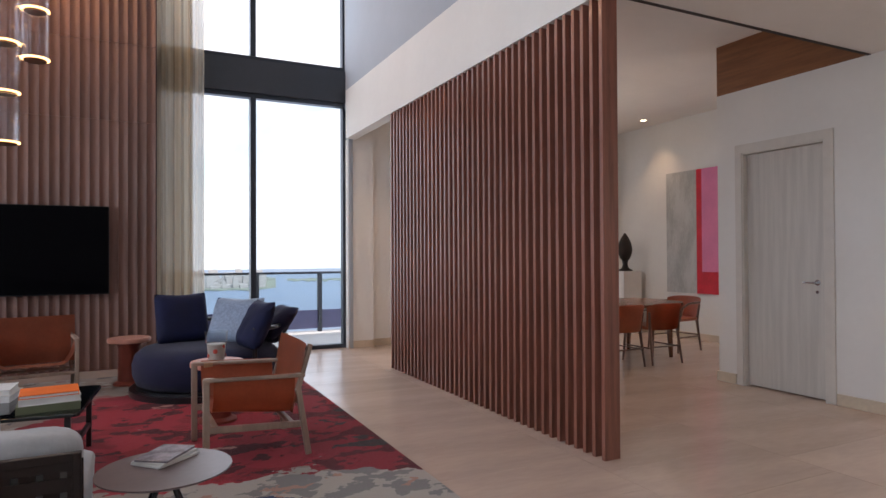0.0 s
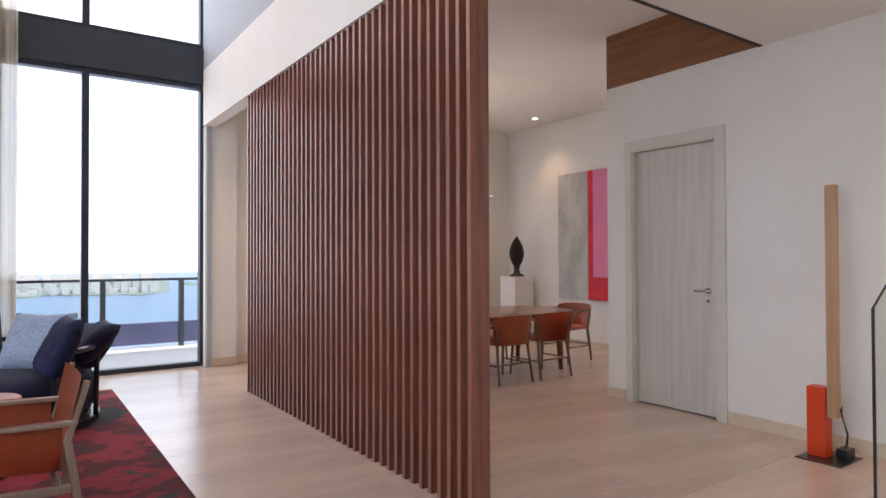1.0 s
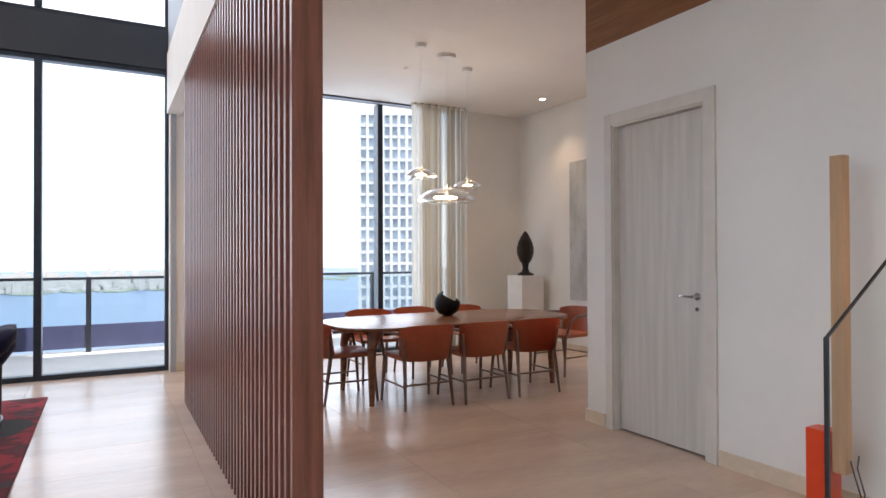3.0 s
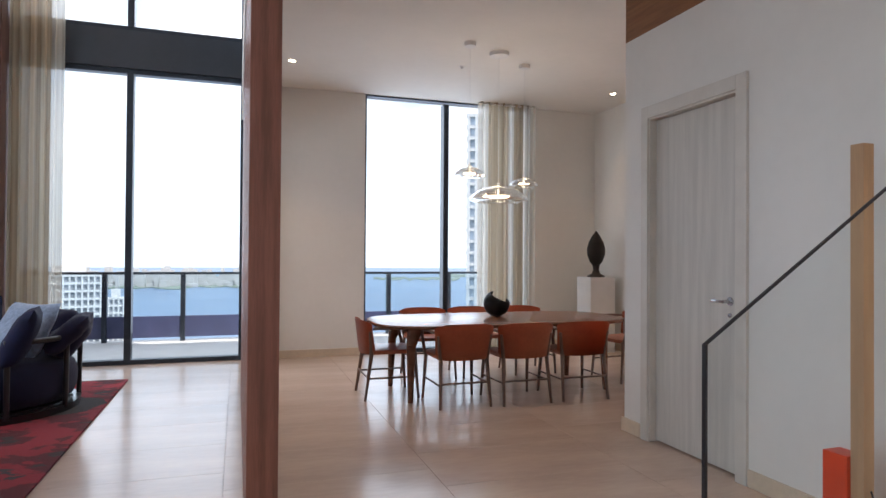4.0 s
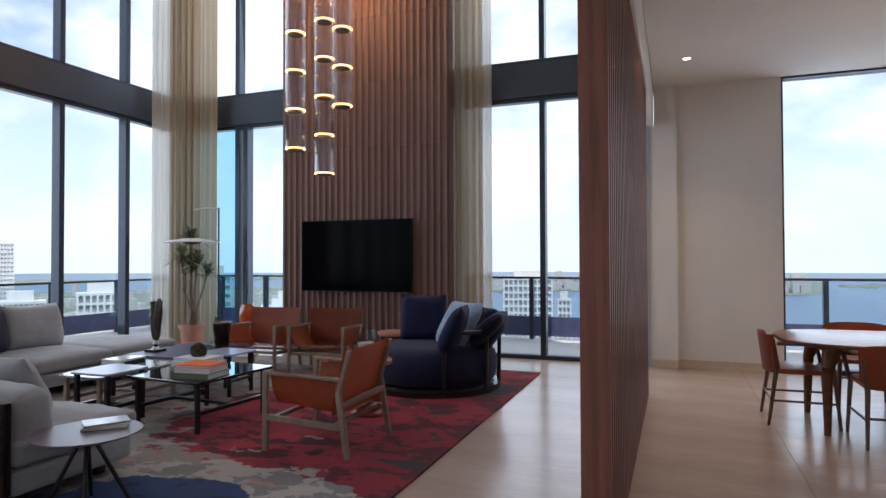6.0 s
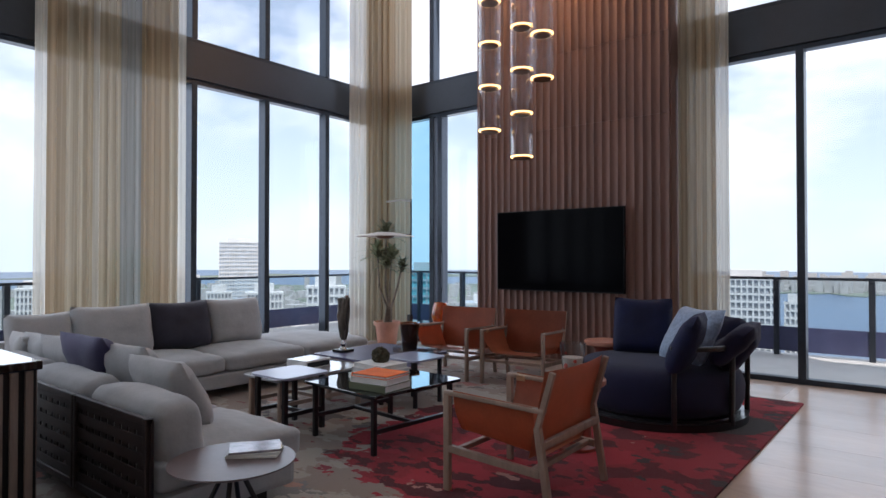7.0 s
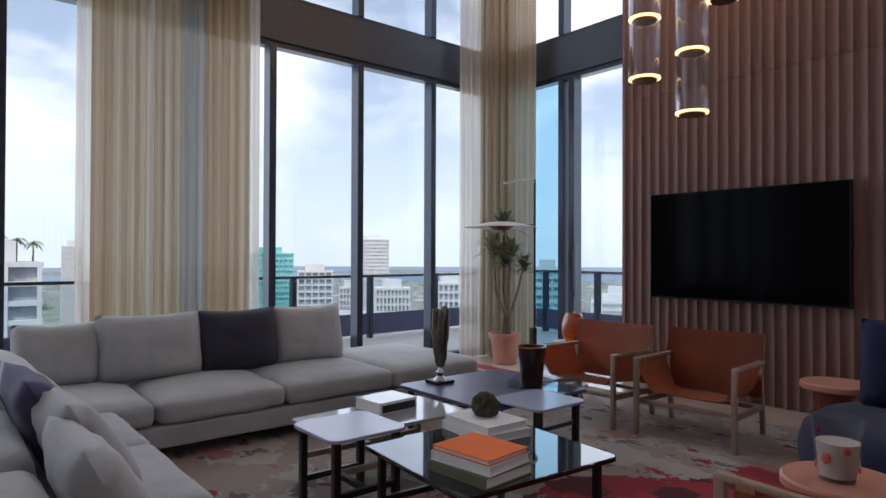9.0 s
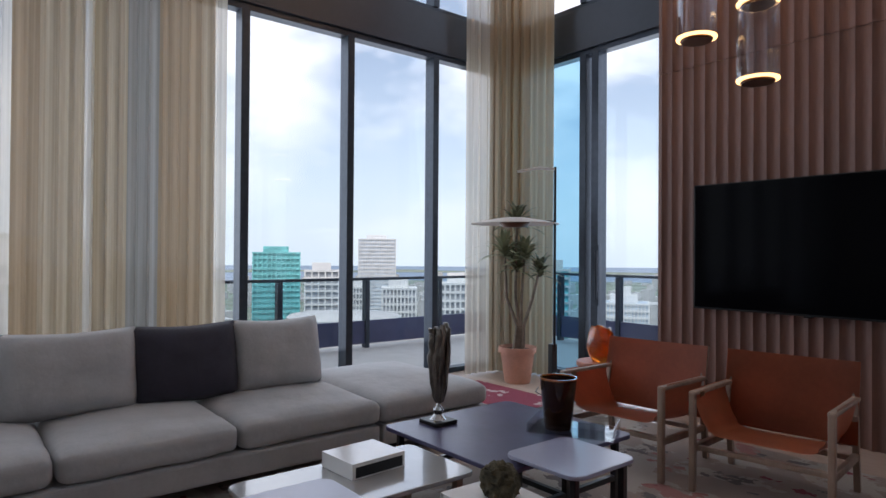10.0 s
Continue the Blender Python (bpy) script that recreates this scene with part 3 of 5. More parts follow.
BRONZE = material("dark bronze", (0.12, 0.06, 0.035), 0.35, 0.8, vary=0.1)
BUBBLE = material("bright air bubbles in glass", (0.85, 0.80, 0.74), 0.05, vary=0.05, trans=0.6)
PENDANT_GLASS = pane_glass("clear pendant glass", (0.97, 0.97, 0.985), 1.0, 2.6)


def rug_material():
    m = bpy.data.materials.new("hand-tufted abstract wool")
    m.use_nodes = True
    nt = m.node_tree
    b = nt.nodes["Principled BSDF"]
    b.inputs["Roughness"].default_value = 0.95
    b.inputs["Sheen Weight"].default_value = 0.05
    co = nt.nodes.new("ShaderNodeTexCoord")
    obj = co.outputs["Object"]

    def nz(scale, detail, offset=(0, 0, 0), rough=0.6):
        mp = nt.nodes.new("ShaderNodeMapping")
        mp.inputs["Location"].default_value = offset
        mp.inputs["Scale"].default_value = (1.0, 1.35, 1)
        nt.links.new(obj, mp.inputs["Vector"])
        n = nt.nodes.new("ShaderNodeTexNoise")
        n.inputs["Scale"].default_value, n.inputs["Detail"].default_value, n.inputs["Roughness"].default_value = scale, detail, rough
        nt.links.new(mp.outputs["Vector"], n.inputs["Vector"])
        return n.outputs["Fac"]

    def math_node(op, a, bb):
        n = nt.nodes.new("ShaderNodeMath")
        n.operation = op
        for i, s in enumerate((a, bb)):
            if isinstance(s, (int, float)):
                n.inputs[i].default_value = s
            else:
                nt.links.new(s, n.inputs[i])
        return n.outputs[0]

    def blob(center, size, ragged, seed):
        """1 inside an ellipse with a torn edge."""
        mp = nt.nodes.new("ShaderNodeMapping")
        mp.inputs["Location"].default_value = (-center[0] / size[0], -center[1] / size[1], 0)
        mp.inputs["Scale"].default_value = (1 / size[0], 1 / size[1], 0)
        nt.links.new(obj, mp.inputs["Vector"])
        ln = nt.nodes.new("ShaderNodeVectorMath")
        ln.operation = "LENGTH"
        nt.links.new(mp.outputs["Vector"], ln.inputs[0])
        d = math_node("ADD", ln.outputs["Value"], math_node("MULTIPLY", math_node("SUBTRACT", nz(2.3, 6, (seed, seed * 2, 0)), 0.5), ragged))
        return math_node("LESS_THAN", d, 1.0)

    def mix(fac, c0, c1):
        n = nt.nodes.new("ShaderNodeMix")
        n.data_type = "RGBA"
        if isinstance(fac, float):
            n.inputs[0].default_value = fac
        else:
            nt.links.new(fac, n.inputs[0])
        for i, c in ((6, c0), (7, c1)):
            if isinstance(c, tuple):
                n.inputs[i].default_value = (*c, 1)
            else:
                nt.links.new(c, n.inputs[i])
        return n.outputs[2]

    def over(scale, cut, seed, rough=0.6):
        return math_node("GREATER_THAN", nz(scale, 5, (seed, -seed, 0), rough), cut)
    sand = mix(over(2.0, 0.52, 3.1), (0.34, 0.27, 0.23), (0.44, 0.39, 0.34))
    sand = mix(over(2.7, 0.60, 7.7), sand, (0.15, 0.125, 0.12))
    sand = mix(over(2.2, 0.63, 5.2), sand, (0.38, 0.16, 0.14))
    sand = mix(over(3.0, 0.64, 15.2), sand, (0.26, 0.03, 0.05))
    red = mix(over(1.9, 0.52, 11.3), (0.42, 0.022, 0.038), (0.31, 0.014, 0.026))
    red = mix(over(2.6, 0.54, 13.7), red, (0.10, 0.007, 0.013))
    red = mix(over(3.2, 0.66, 23.0), red, (0.48, 0.24, 0.20))
    dark = mix(over(2.4, 0.50, 41.0), (0.31, 0.013, 0.026), (0.12, 0.006, 0.013))
    dark = mix(over(2.2, 0.60, 17.9), dark, (0.045, 0.033, 0.034))
    cream = mix(over(2.4, 0.50, 19.3), (0.50, 0.45, 0.40), (0.26, 0.25, 0.24))
    cream = mix(over(3.4, 0.62, 29.3), cream, (0.50, 0.28, 0.22))
    blue = mix(over(2.6, 0.55, 31.0), (0.022, 0.055, 0.17), (0.012, 0.025, 0.09))
    c = sand
    c = mix(blob((1.85, 6.0), (1.5, 1.45), 1.1, 1.7), c, red)
    c = mix(blob((2.5, 7.2), (0.8, 1.7), 1.0, 3.3), c, red)
    c = mix(blob((2.72, 6.0), (0.50, 2.3), 1.7, 9.1), c, dark)
    c = mix(blob((2.55, 7.35), (0.3, 0.3), 1.0, 19.1), c, (0.035, 0.03, 0.03))
    c = mix(blob((1.85, 3.80), (1.35, 0.80), 0.8, 6.3), c, cream)
    c = mix(blob((1.72, 3.74), (0.72, 0.55), 0.8, 8.8), c, blue)
    c = mix(blob((-2.3, 8.25), (0.75, 0.45), 0.9, 2.2), c, mix(over(3.0, 0.58, 37.0), (0.26, 0.02, 0.05), (0.55, 0.42, 0.40)))
    c = mix(blob((-1.55, 7.75), (0.5, 0.3), 0.8, 12.2), c, (0.03, 0.025, 0.07))
    fine = nz(170, 2)
    c = mix(math_node("MULTIPLY", fine, 0.2), c, (0.02, 0.015, 0.015))
    nt.links.new(c, b.inputs["Base Color"])
    bp = nt.nodes.new("ShaderNodeBump")
    bp.inputs["Strength"].default_value, bp.inputs["Distance"].default_value = 0.6, 0.006
    nt.links.new(nz(260, 2), bp.inputs["Height"])
    nt.links.new(bp.outputs["Normal"], b.inputs["Normal"])
    return m


rug = new("rug", mesh_of("rug", outline(bmesh.new(), rounded(-0.0, 5.64, 5.71, 5.75, 0.02, 2), 0.001, 0.016, 0.004), rug_material()))
tagged(rug, "large abstract wool rug in crimson, charcoal, sand and blue", "rug")

# television
tv = thing("television", "large black flat television on the reeded wall", "television", (0.116, 9.03, 1.40))
part("body", boxes((-0.874, -0.018, -0.508, 0.874, 0.03, 0.508), bevel=0.006), PLASTIC, tv)
part("screen", boxes((-0.862, -0.0215, -0.492, 0.862, -0.0175, 0.498)), SCREEN, tv, "dark glossy screen")
part("mount", boxes((-0.3, 0.03, -0.25, 0.3, 0.062, 0.25)), PLASTIC, tv)
part("sensor_lip", boxes((-0.03, -0.02, -0.518, 0.03, 0.005, -0.508), bevel=0.002), PLASTIC, tv)


# stacked glass pendants
def stacked_pendant(x, y, bottom, count):
    p = thing("pendant_light", "column of stacked glass cylinders with warm light rings", "pendant light", (x, y, bottom), group="stacked pendants")
    h, r = 0.495, 0.125
    for i in range(count):
        bm = lathe(bmesh.new(), [(r - 0.006, 0.03), (r, 0.03), (r, h - 0.012), (r - 0.02, h), (r - 0.026, h - 0.004), (r - 0.006, h - 0.014), (r - 0.006, 0.03)], 32)
        g = part("glass_cylinder", bm, PENDANT_GLASS, p, "", 50, pose(0, 0, i * h))
        g.visible_shadow = False
        random.seed(100 * count + i)
        bm = bmesh.new()
        for k in range(9):
            a = random.uniform(0, 2 * math.pi)
            bmesh.ops.create_icosphere(bm, subdivisions=1, radius=random.uniform(0.004, 0.008), matrix=Matrix.Translation(((r - 0.012) * math.cos(a), (r - 0.012) * math.sin(a), random.uniform(0.07, h - 0.05))))
        tagged(part("bubbles", bm, BUBBLE, g, "", 60), "small bubbles in the glass", kind="stuff")
        part("light_ring", lathe(bmesh.new(), [(r - 0.03, 0.013), (r + 0.002, 0.013), (r + 0.004, 0.02), (r + 0.002, 0.028), (r - 0.03, 0.028), (r - 0.03, 0.013)], 32), GOLD_GLOW, p, "glowing warm ring", 50, pose(0, 0, i * h))
        part("base_disc", lathe(bmesh.new(), [(0, -0.004), (r - 0.028, -0.004), (r - 0.022, 0.006), (r - 0.03, 0.028), (0, 0.028)], 32), BRONZE, p, "dark bronze base disc", 40, pose(0, 0, i * h))
    top = TOP - bottom
    part("stem", tube(bmesh.new(), (0, 0, count * h - 0.01), (0, 0, top - 0.03), 0.008), BRONZE, p, "", 40)
    data = bpy.data.lights.new("pendant_glow", "POINT")
    data.energy, data.color, data.shadow_soft_size = 13, (1.0, 0.60, 0.30), 0.1
    new("pendant_glow", data).matrix_world = pose(x, y, bottom + h * (count - 2.5))
    part("canopy", lathe(bmesh.new(), [(0, top - 0.035), (0.07, top - 0.035), (0.075, top), (0, top)], 24), BRONZE, p, "", 40)


stacked_pendant(0.117, 8.21, 2.435, 8)
stacked_pendant(-0.20, 8.03, 2.745, 7)
stacked_pendant(0.36, 8.25, 3.30, 6)


# sling armchairs; local front is -y
def sling_chair(at, rz):
    c = thing("armchair", "tan saddle leather sling armchair with ash frame", "armchair", at, rz, group="sling armchairs")
    W, D = 0.335, 0.305
    for s in (-1, 1):
        part("front_leg", bar(bmesh.new(), (s * W, -D, 0), (s * W, -D, 0.55), 0.040, 0.034, 0.008), ASH, c)
        bm = bar(bmesh.new(), (s * W, D + 0.025, 0), (s * W, D - 0.045, 0.44), 0.038, 0.034, 0.007)
        bar(bm, (s * W, D - 0.045, 0.43), (s * (W - 0.005), D + 0.04, 0.722), 0.034, 0.030, 0.007)
        part("back_leg", bm, ASH, c)
        part("side_rail", bar(bmesh.new(), (s * W, -D, 0.235), (s * W, D - 0.03, 0.205), 0.03, 0.042, 0.008), ASH, c)
        arm_rail = part("arm_rail", bar(bmesh.new(), (s * W, -D - 0.015, 0.542), (s * W, D - 0.0, 0.522), 0.04, 0.026, 0.009), ASH, c)
        bm = bmesh.new()
        for t in (-1, 1):
            bar(bm, (s * (W - 0.021) + t * 0.0, -D + 0.12, 0.529), (s * (W - 0.021), -D + 0.06, 0.529), 0.004, 0.03)
        part("strap", bm, LEATHER_EDGE, arm_rail, "pale leather end strap")
    part("front_rail", bar(bmesh.new(), (-W, -D + 0.06, 0.23), (W, -D + 0.06, 0.23), 0.035, 0.03, 0.008), ASH, c)
    part("rear_rail", bar(bmesh.new(), (-W, D - 0.08, 0.21), (W, D - 0.08, 0.21), 0.035, 0.03, 0.008), ASH, c)
    part("back_rail", bar(bmesh.new(), (-W, D - 0.026, 0.345), (W, D - 0.026, 0.345), 0.030, 0.042, 0.008), ASH, c)
    # one hide from arm to arm, hanging as a deep trough
    bm = bmesh.new()
    nu, nv = 26, 10
    grid = []
    for j in range(nv + 1):
        v = j / nv
        row = []
        for i in range(nu + 1):
            u = 2 * i / nu - 1
            y = -D + 0.045 + v * (2 * D - 0.11)
            a = abs(u)
            low = 0.30 - 0.025 * v + 0.012 * math.cos(v * math.pi)
            z = low + (0.560 - 0.02 * v - low) * max(0.0, (a - 0.30) / 0.70) ** 1.7
            x = math.copysign((W + 0.012) * (1 - (1 - a) ** 2.4), u)
            x *= 1 - 0.07 * math.sin(math.pi * min(1, a)) * (1 if a > 0.5 else 0.2)
            row.append(bm.verts.new((x, y, z)))
        grid.append(row)
    for j in range(nv):
        for i in range(nu):
            bm.faces.new((grid[j][i], grid[j][i + 1], grid[j + 1][i + 1], grid[j + 1][i]))
    bmesh.ops.solidify(bm, geom=bm.faces[:], thickness=0.006)
    part("seat_sling", bm, LEATHER, c, "", 60)
    bm = bmesh.new()
    nu, nv = 16, 10
    grid = []
    for j in range(nv + 1):
        v = j / nv
        grid.append([bm.verts.new((u * (W + 0.018), D - 0.085 + 0.092 * v + 0.03 * (1 - u * u) * (0.4 + 0.6 * v), 0.275 + 0.445 * v + 0.006 * u * u)) for u in [2 * i / nu - 1 for i in range(nu + 1)]])
    for j in range(nv):
        for i in range(nu):
            bm.faces.new((grid[j][i], grid[j][i + 1], grid[j + 1][i + 1], grid[j + 1][i]))
    bmesh.ops.solidify(bm, geom=bm.faces[:], thickness=0.008)
    part("backrest", bm, LEATHER, c, "", 60)
    return c


chair = sling_chair((0.41, 7.77, 0.016), 8)
copy_thing(chair, pose(-0.42, 7.66, 0.016, 0, 0, 6))
copy_thing(chair, pose(1.965, 5.245, 0.016, 0, 0, -88.5))


# sofas
def sofa_base(s, x0, y0, x1, y1):
    part("base", boxes((x0, y0, 0.10, x1, y1, 0.235), bevel=0.018), LINEN, s)
    for x in (x0 + 0.12, x1 - 0.12):
        for y in (y0 + 0.12, y1 - 0.12):
            part("foot", boxes((x - 0.035, y - 0.035, 0.016, x + 0.035, y + 0.035, 0.102), bevel=0.004), BLACK_METAL, s)


SX0, SX1 = -2.62, -1.37
s1 = thing("sofa", "long pale grey linen sofa under the west windows", "sofa")
sofa_base(s1, SX0, 3.86, SX1, 6.33)
for n, (y0, y1) in enumerate(((3.87, 4.57), (4.575, 5.43), (5.435, 6.345))):
    part("seat_cushion", softbox(SX1 - SX0 - 0.20, y1 - y0, 0.158, 0.055, 0.045, 0.010, 13, n * 3.1), LINEN, s1, "", 80, pose((SX0 + SX1) / 2 + 0.11, (y0 + y1) / 2, 0.235))
part("back_panel", boxes((SX0, 3.87, 0.22, SX0 + 0.14, 6.33, 0.58), bevel=0.03), LINEN, s1)
s1b = thing("ottoman", "wide pale grey linen ottoman at the sofa's end", "ottoman")
sofa_base(s1b, SX0 + 0.05, 6.36, SX1 + 0.0, 7.27)
part("seat_cushion", softbox(SX1 - SX0 - 0.02, 0.94, 0.158, 0.06, 0.05, 0.008, 13, 9.0), LINEN, s1b, "", 80, pose((SX0 + SX1) / 2 + 0.02, 6.80, 0.235))


def loose(name_label, mat, x, y, z, rz, lean, w, h, t, seed, cat="cushion", sag=0.05):
    ob = new("cushion", mesh_of("cushion", pillow(w, h, t, seed, 14, sag), mat, 70))
    ob.matrix_world = pose(x, y, z) @ pose(0, 0, 0, 0, 0, rz) @ pose(0, 0, 0, lean, 0, 0)
    return tagged(ob, name_label, cat, "sofa cushions")


for n, (y, mat, lab, w) in enumerate(((5.965, LINEN, "plump pale grey linen back cushion on the sofa", 0.65), (5.36, PLUM, "dark plum velvet cushion on the linen sofa", 0.66), (4.725, LINEN, "plump pale grey linen back cushion on the sofa", 0.73), (4.16, LINEN, "plump pale grey linen back cushion on the sofa", 0.54))):
    loose(lab, mat, -2.06 if n < 3 else -2.14, y, 0.395, 90, -12, w, 0.50 if n < 3 else 0.46, 0.26, 5.0 + n * 2.3)

s2 = thing("sofa", "pale grey linen sofa with woven leather back frame", "sofa")
EX = 1.10
part("base", boxes((-1.345, 3.54, 0.095, EX, 4.30, 0.232), bevel=0.03), LINEN, s2)
for x in (-1.2, -0.3, 0.96):
    for y in (3.66, 4.16):
        part("foot", boxes((x - 0.035, y - 0.035, 0.016, x + 0.035, y + 0.035, 0.097), bevel=0.004), BLACK_METAL, s2)
for n, (x0, x1) in enumerate(((0.32, EX + 0.01), (-0.57, 0.31), (-1.34, -0.58))):
    part("seat_cushion", softbox(x1 - x0, 0.80, 0.158, 0.045, 0.035, 0.010, 13, 20 + n * 3.7), LINEN, s2, "", 80, pose((x0 + x1) / 2, 3.945, 0.232))
    part("back_cushion", softbox(x1 - x0 - 0.02, 0.22, 0.385, 0.075, 0.012, 0.012, 13, 40 + n * 2.9), LINEN, s2, "", 80, pose((x0 + x1) / 2, 3.70, 0.265) @ pose(0, 0, 0, 7, 0, 0))
    me = mesh_of("strap", boxes((-0.026, 3.505, 0.15, 0.026, 3.511, 0.575), bevel=0.001), WOVEN)
    for k in range(11):
        piece("strap", me, s2, pose(x0 + 0.02 + k / 10 * (x1 - x0 - 0.04), 0, 0))
    me = mesh_of("strap", boxes((x0, 3.498, -0.026, x1, 3.504, 0.026), bevel=0.001), WOVEN)
    for k in range(6):
        piece("strap", me, s2, pose(0, 0, 0.185 + k * 0.075))
    bm = boxes((x0, 3.49, 0.565, x1, 3.52, 0.60), (x0, 3.49, 0.12, x1, 3.52, 0.16), (x0, 3.485, 0.12, x0 + 0.03, 3.525, 0.60), (x1 - 0.03, 3.485, 0.12, x1, 3.525, 0.60), bevel=0.005)
    part("back_frame", bm, WOVEN, s2, "dark leather wrapped frame")
for n, (x, y, mat, rz, w, h, lab) in enumerate(((0.52, 3.99, LINEN, 182, 0.56, 0.43, "slouching pale grey linen cushion"), (0.06, 4.04, LINEN, 186, 0.54, 0.48, "slouching pale grey linen cushion"), (-0.30, 3.99, VIOLET, 182, 0.60, 0.52, "muted violet linen cushion on the sofa"), (-0.74, 4.0, LINEN, 186, 0.56, 0.46, "pale grey linen cushion on the sofa"), (-1.12, 3.98, LINEN, 176, 0.56, 0.44, "pale grey linen cushion on the sofa"), (-1.42, 3.95, LINEN, 170, 0.5, 0.42, "pale grey linen cushion on the sofa"))):
    loose(lab + (" in front of the back" if n < 2 else ""), mat, x, y, 0.39, rz, -26 if n == 0 else -28, w, h, 0.18, 60 + n * 1.9)

# round daybed
cx, cy = 1.92, 7.44
bed = thing("round_daybed", "round dark indigo daybed with a tubular back rail", "daybed", (cx, cy, 0.016))
R = 0.68
bm = lathe(bmesh.new(), [(0, 0.07), (R - 0.10, 0.07), (R - 0.03, 0.10), (R, 0.18), (R + 0.005, 0.28), (R - 0.02, 0.37), (R - 0.09, 0.425), (R - 0.25, 0.44), (0, 0.445)], 48)
part("seat", bm, INDIGO, bed, "", 60)
bm = lathe(bmesh.new(), [(R - 0.03, 0.0), (R + 0.03, 0.0), (R + 0.03, 0.055), (R - 0.03, 0.055), (R - 0.03, 0.0)], 48)
part("base_ring", bm, BLACK_METAL, bed, "", 40)
part("base_plate", lathe(bmesh.new(), [(0, 0.03), (R - 0.035, 0.03), (R - 0.035, 0.07), (0, 0.07)], 48), BLACK_METAL, bed, "", 40)
bm = bmesh.new()
for i in range(28):
    a0, a1 = radians(-62 + 155 * i / 28), radians(-62 + 155 * (i + 1) / 28)
    tube(bm, ((R + 0.03) * math.cos(a0), (R + 0.03) * math.sin(a0), 0.615), ((R + 0.03) * math.cos(a1), (R + 0.03) * math.sin(a1), 0.615), 0.021, None, 10)
part("back_rail", bm, BLACK_METAL, bed, "dark tubular back rail", 60)
for a in (-60, -20, 22, 60, 90):
    part("post", tube(bmesh.new(), ((R + 0.022) * math.cos(radians(a)), (R + 0.022) * math.sin(radians(a)), 0.03), ((R + 0.03) * math.cos(radians(a)), (R + 0.03) * math.sin(radians(a)), 0.615), 0.021), BLACK_METAL, bed, "", 40)
# back bolster along the rail
for n, (a, w) in enumerate(((8, 0.62), (52, 0.56))):
    bm = softbox(w, 0.19, 0.36, 0.09, 0.02, 0.012, 11, 80 + n)
    part("back_cushion", bm, INDIGO, bed, "", 80, pose(0, 0, 0, 0, 0, a - 90) @ pose(0, R - 0.15, 0.435) @ pose(0, 0, 0, -36 if n == 0 else -24, 0, 0))
loose("navy corduroy cushion on the indigo daybed", NAVY, 1.71, 7.66, 0.448, 14, -14, 0.52, 0.52, 0.17, 91.0)
loose("pale blue woven cushion on the indigo daybed", PALE_BLUE, 2.12, 7.40, 0.448, -34, -30, 0.54, 0.52, 0.16, 92.5)
loose("navy patterned cushion leaning on the daybed's back", NAVY, 2.21, 7.0, 0.445, -80, -25, 0.50, 0.50, 0.17, 94.1)
loose("dark indigo cushion tucked over the daybed's rail", INDIGO, 2.42, 7.34, 0.50, -84, -46, 0.52, 0.44, 0.16, 97.3)


# side tables
def drum_table(x, y, z, r, top_mat, body_mat, label):
    t = thing("side_table", label, "side table", (x, y, 0.016))
    part("tabletop", lathe(bmesh.new(), [(0, z - 0.045), (r - 0.01, z - 0.045), (r, z - 0.035), (r, z - 0.008), (r - 0.008, z), (0, z)], 40), top_mat, t, "", 40)
    part("pedestal", lathe(bmesh.new(), [(0, 0.0), (r * 0.72, 0.0), (r * 0.72, 0.02), (r * 0.52, 0.04), (r * 0.50, z - 0.09), (r * 0.66, z - 0.045), (0, z - 0.045)], 32), body_mat, t, "", 40)
    return t


drum_table(1.21, 8.0, 0.475, 0.205, PEACH, RUST, "round peach side table on a rust pedestal")
drum_table(1.86, 6.07, 0.475, 0.205, PEACH, RUST, "round peach side table beside the armchair")
drum_table(-1.25, 8.43, 0.43, 0.20, PEACH, CHALK, "low round side table behind the armchair")

cup = thing("candle_glass", "tall printed glass candle on the peach table", "candle", (1.85, 6.05, 0.4915))
cup_glass = part("glass", lathe(bmesh.new(), [(0, 0), (0.060, 0), (0.064, 0.004), (0.089, 0.235), (0.085, 0.235), (0.060, 0.012), (0, 0.012)], 32), CLEAR, cup, "", 40)
cup_glass.visible_shadow = False
part("wax", lathe(bmesh.new(), [(0, 0.014), (0.0585, 0.014), (0.071, 0.138), (0, 0.134)], 32), WAX, cup, "", 40)
RED_PRINT = material("red floral print", (0.55, 0.08, 0.05), 0.5, vary=0.3, scale=30)
for n in range(7):
    a, zz, s = n * 0.9, 0.05 + 0.035 * (n * 5 % 4), 0.013 + 0.003 * (n % 3)
    r = 0.0655 + zz * 0.1085
    bm = lathe(bmesh.new(), [(0, 0.002), (s * 0.8, 0.001), (s, -0.002)], 7)
    part("print_blossom", bm, RED_PRINT, cup_glass, "", None, pose(r * math.cos(a), r * math.sin(a), zz) @ pose(0, 0, 0, 0, 84, math.degrees(a)))

rt = thing("side_table", "round taupe side table on thin splayed black legs", "side table", (1.40, 3.73, 0.016))
part("tabletop", lathe(bmesh.new(), [(0, 0.392), (0.24, 0.392), (0.268, 0.404), (0.268, 0.410), (0, 0.412)], 48), TAUPE_TOP, rt, "", 30)
part("hub", tube(bmesh.new(), (0, 0, 0.34), (0, 0, 0.394), 0.05), BLACK_METAL, rt, "", 40)
for k in range(4):
    a = radians(45 + 90 * k)
    part("leg", tube(bmesh.new(), (0.03 * math.cos(a), 0.03 * math.sin(a), 0.37), (0.21 * math.cos(a), 0.21 * math.sin(a), 0), 0.011), BLACK_METAL, rt, "", 40)
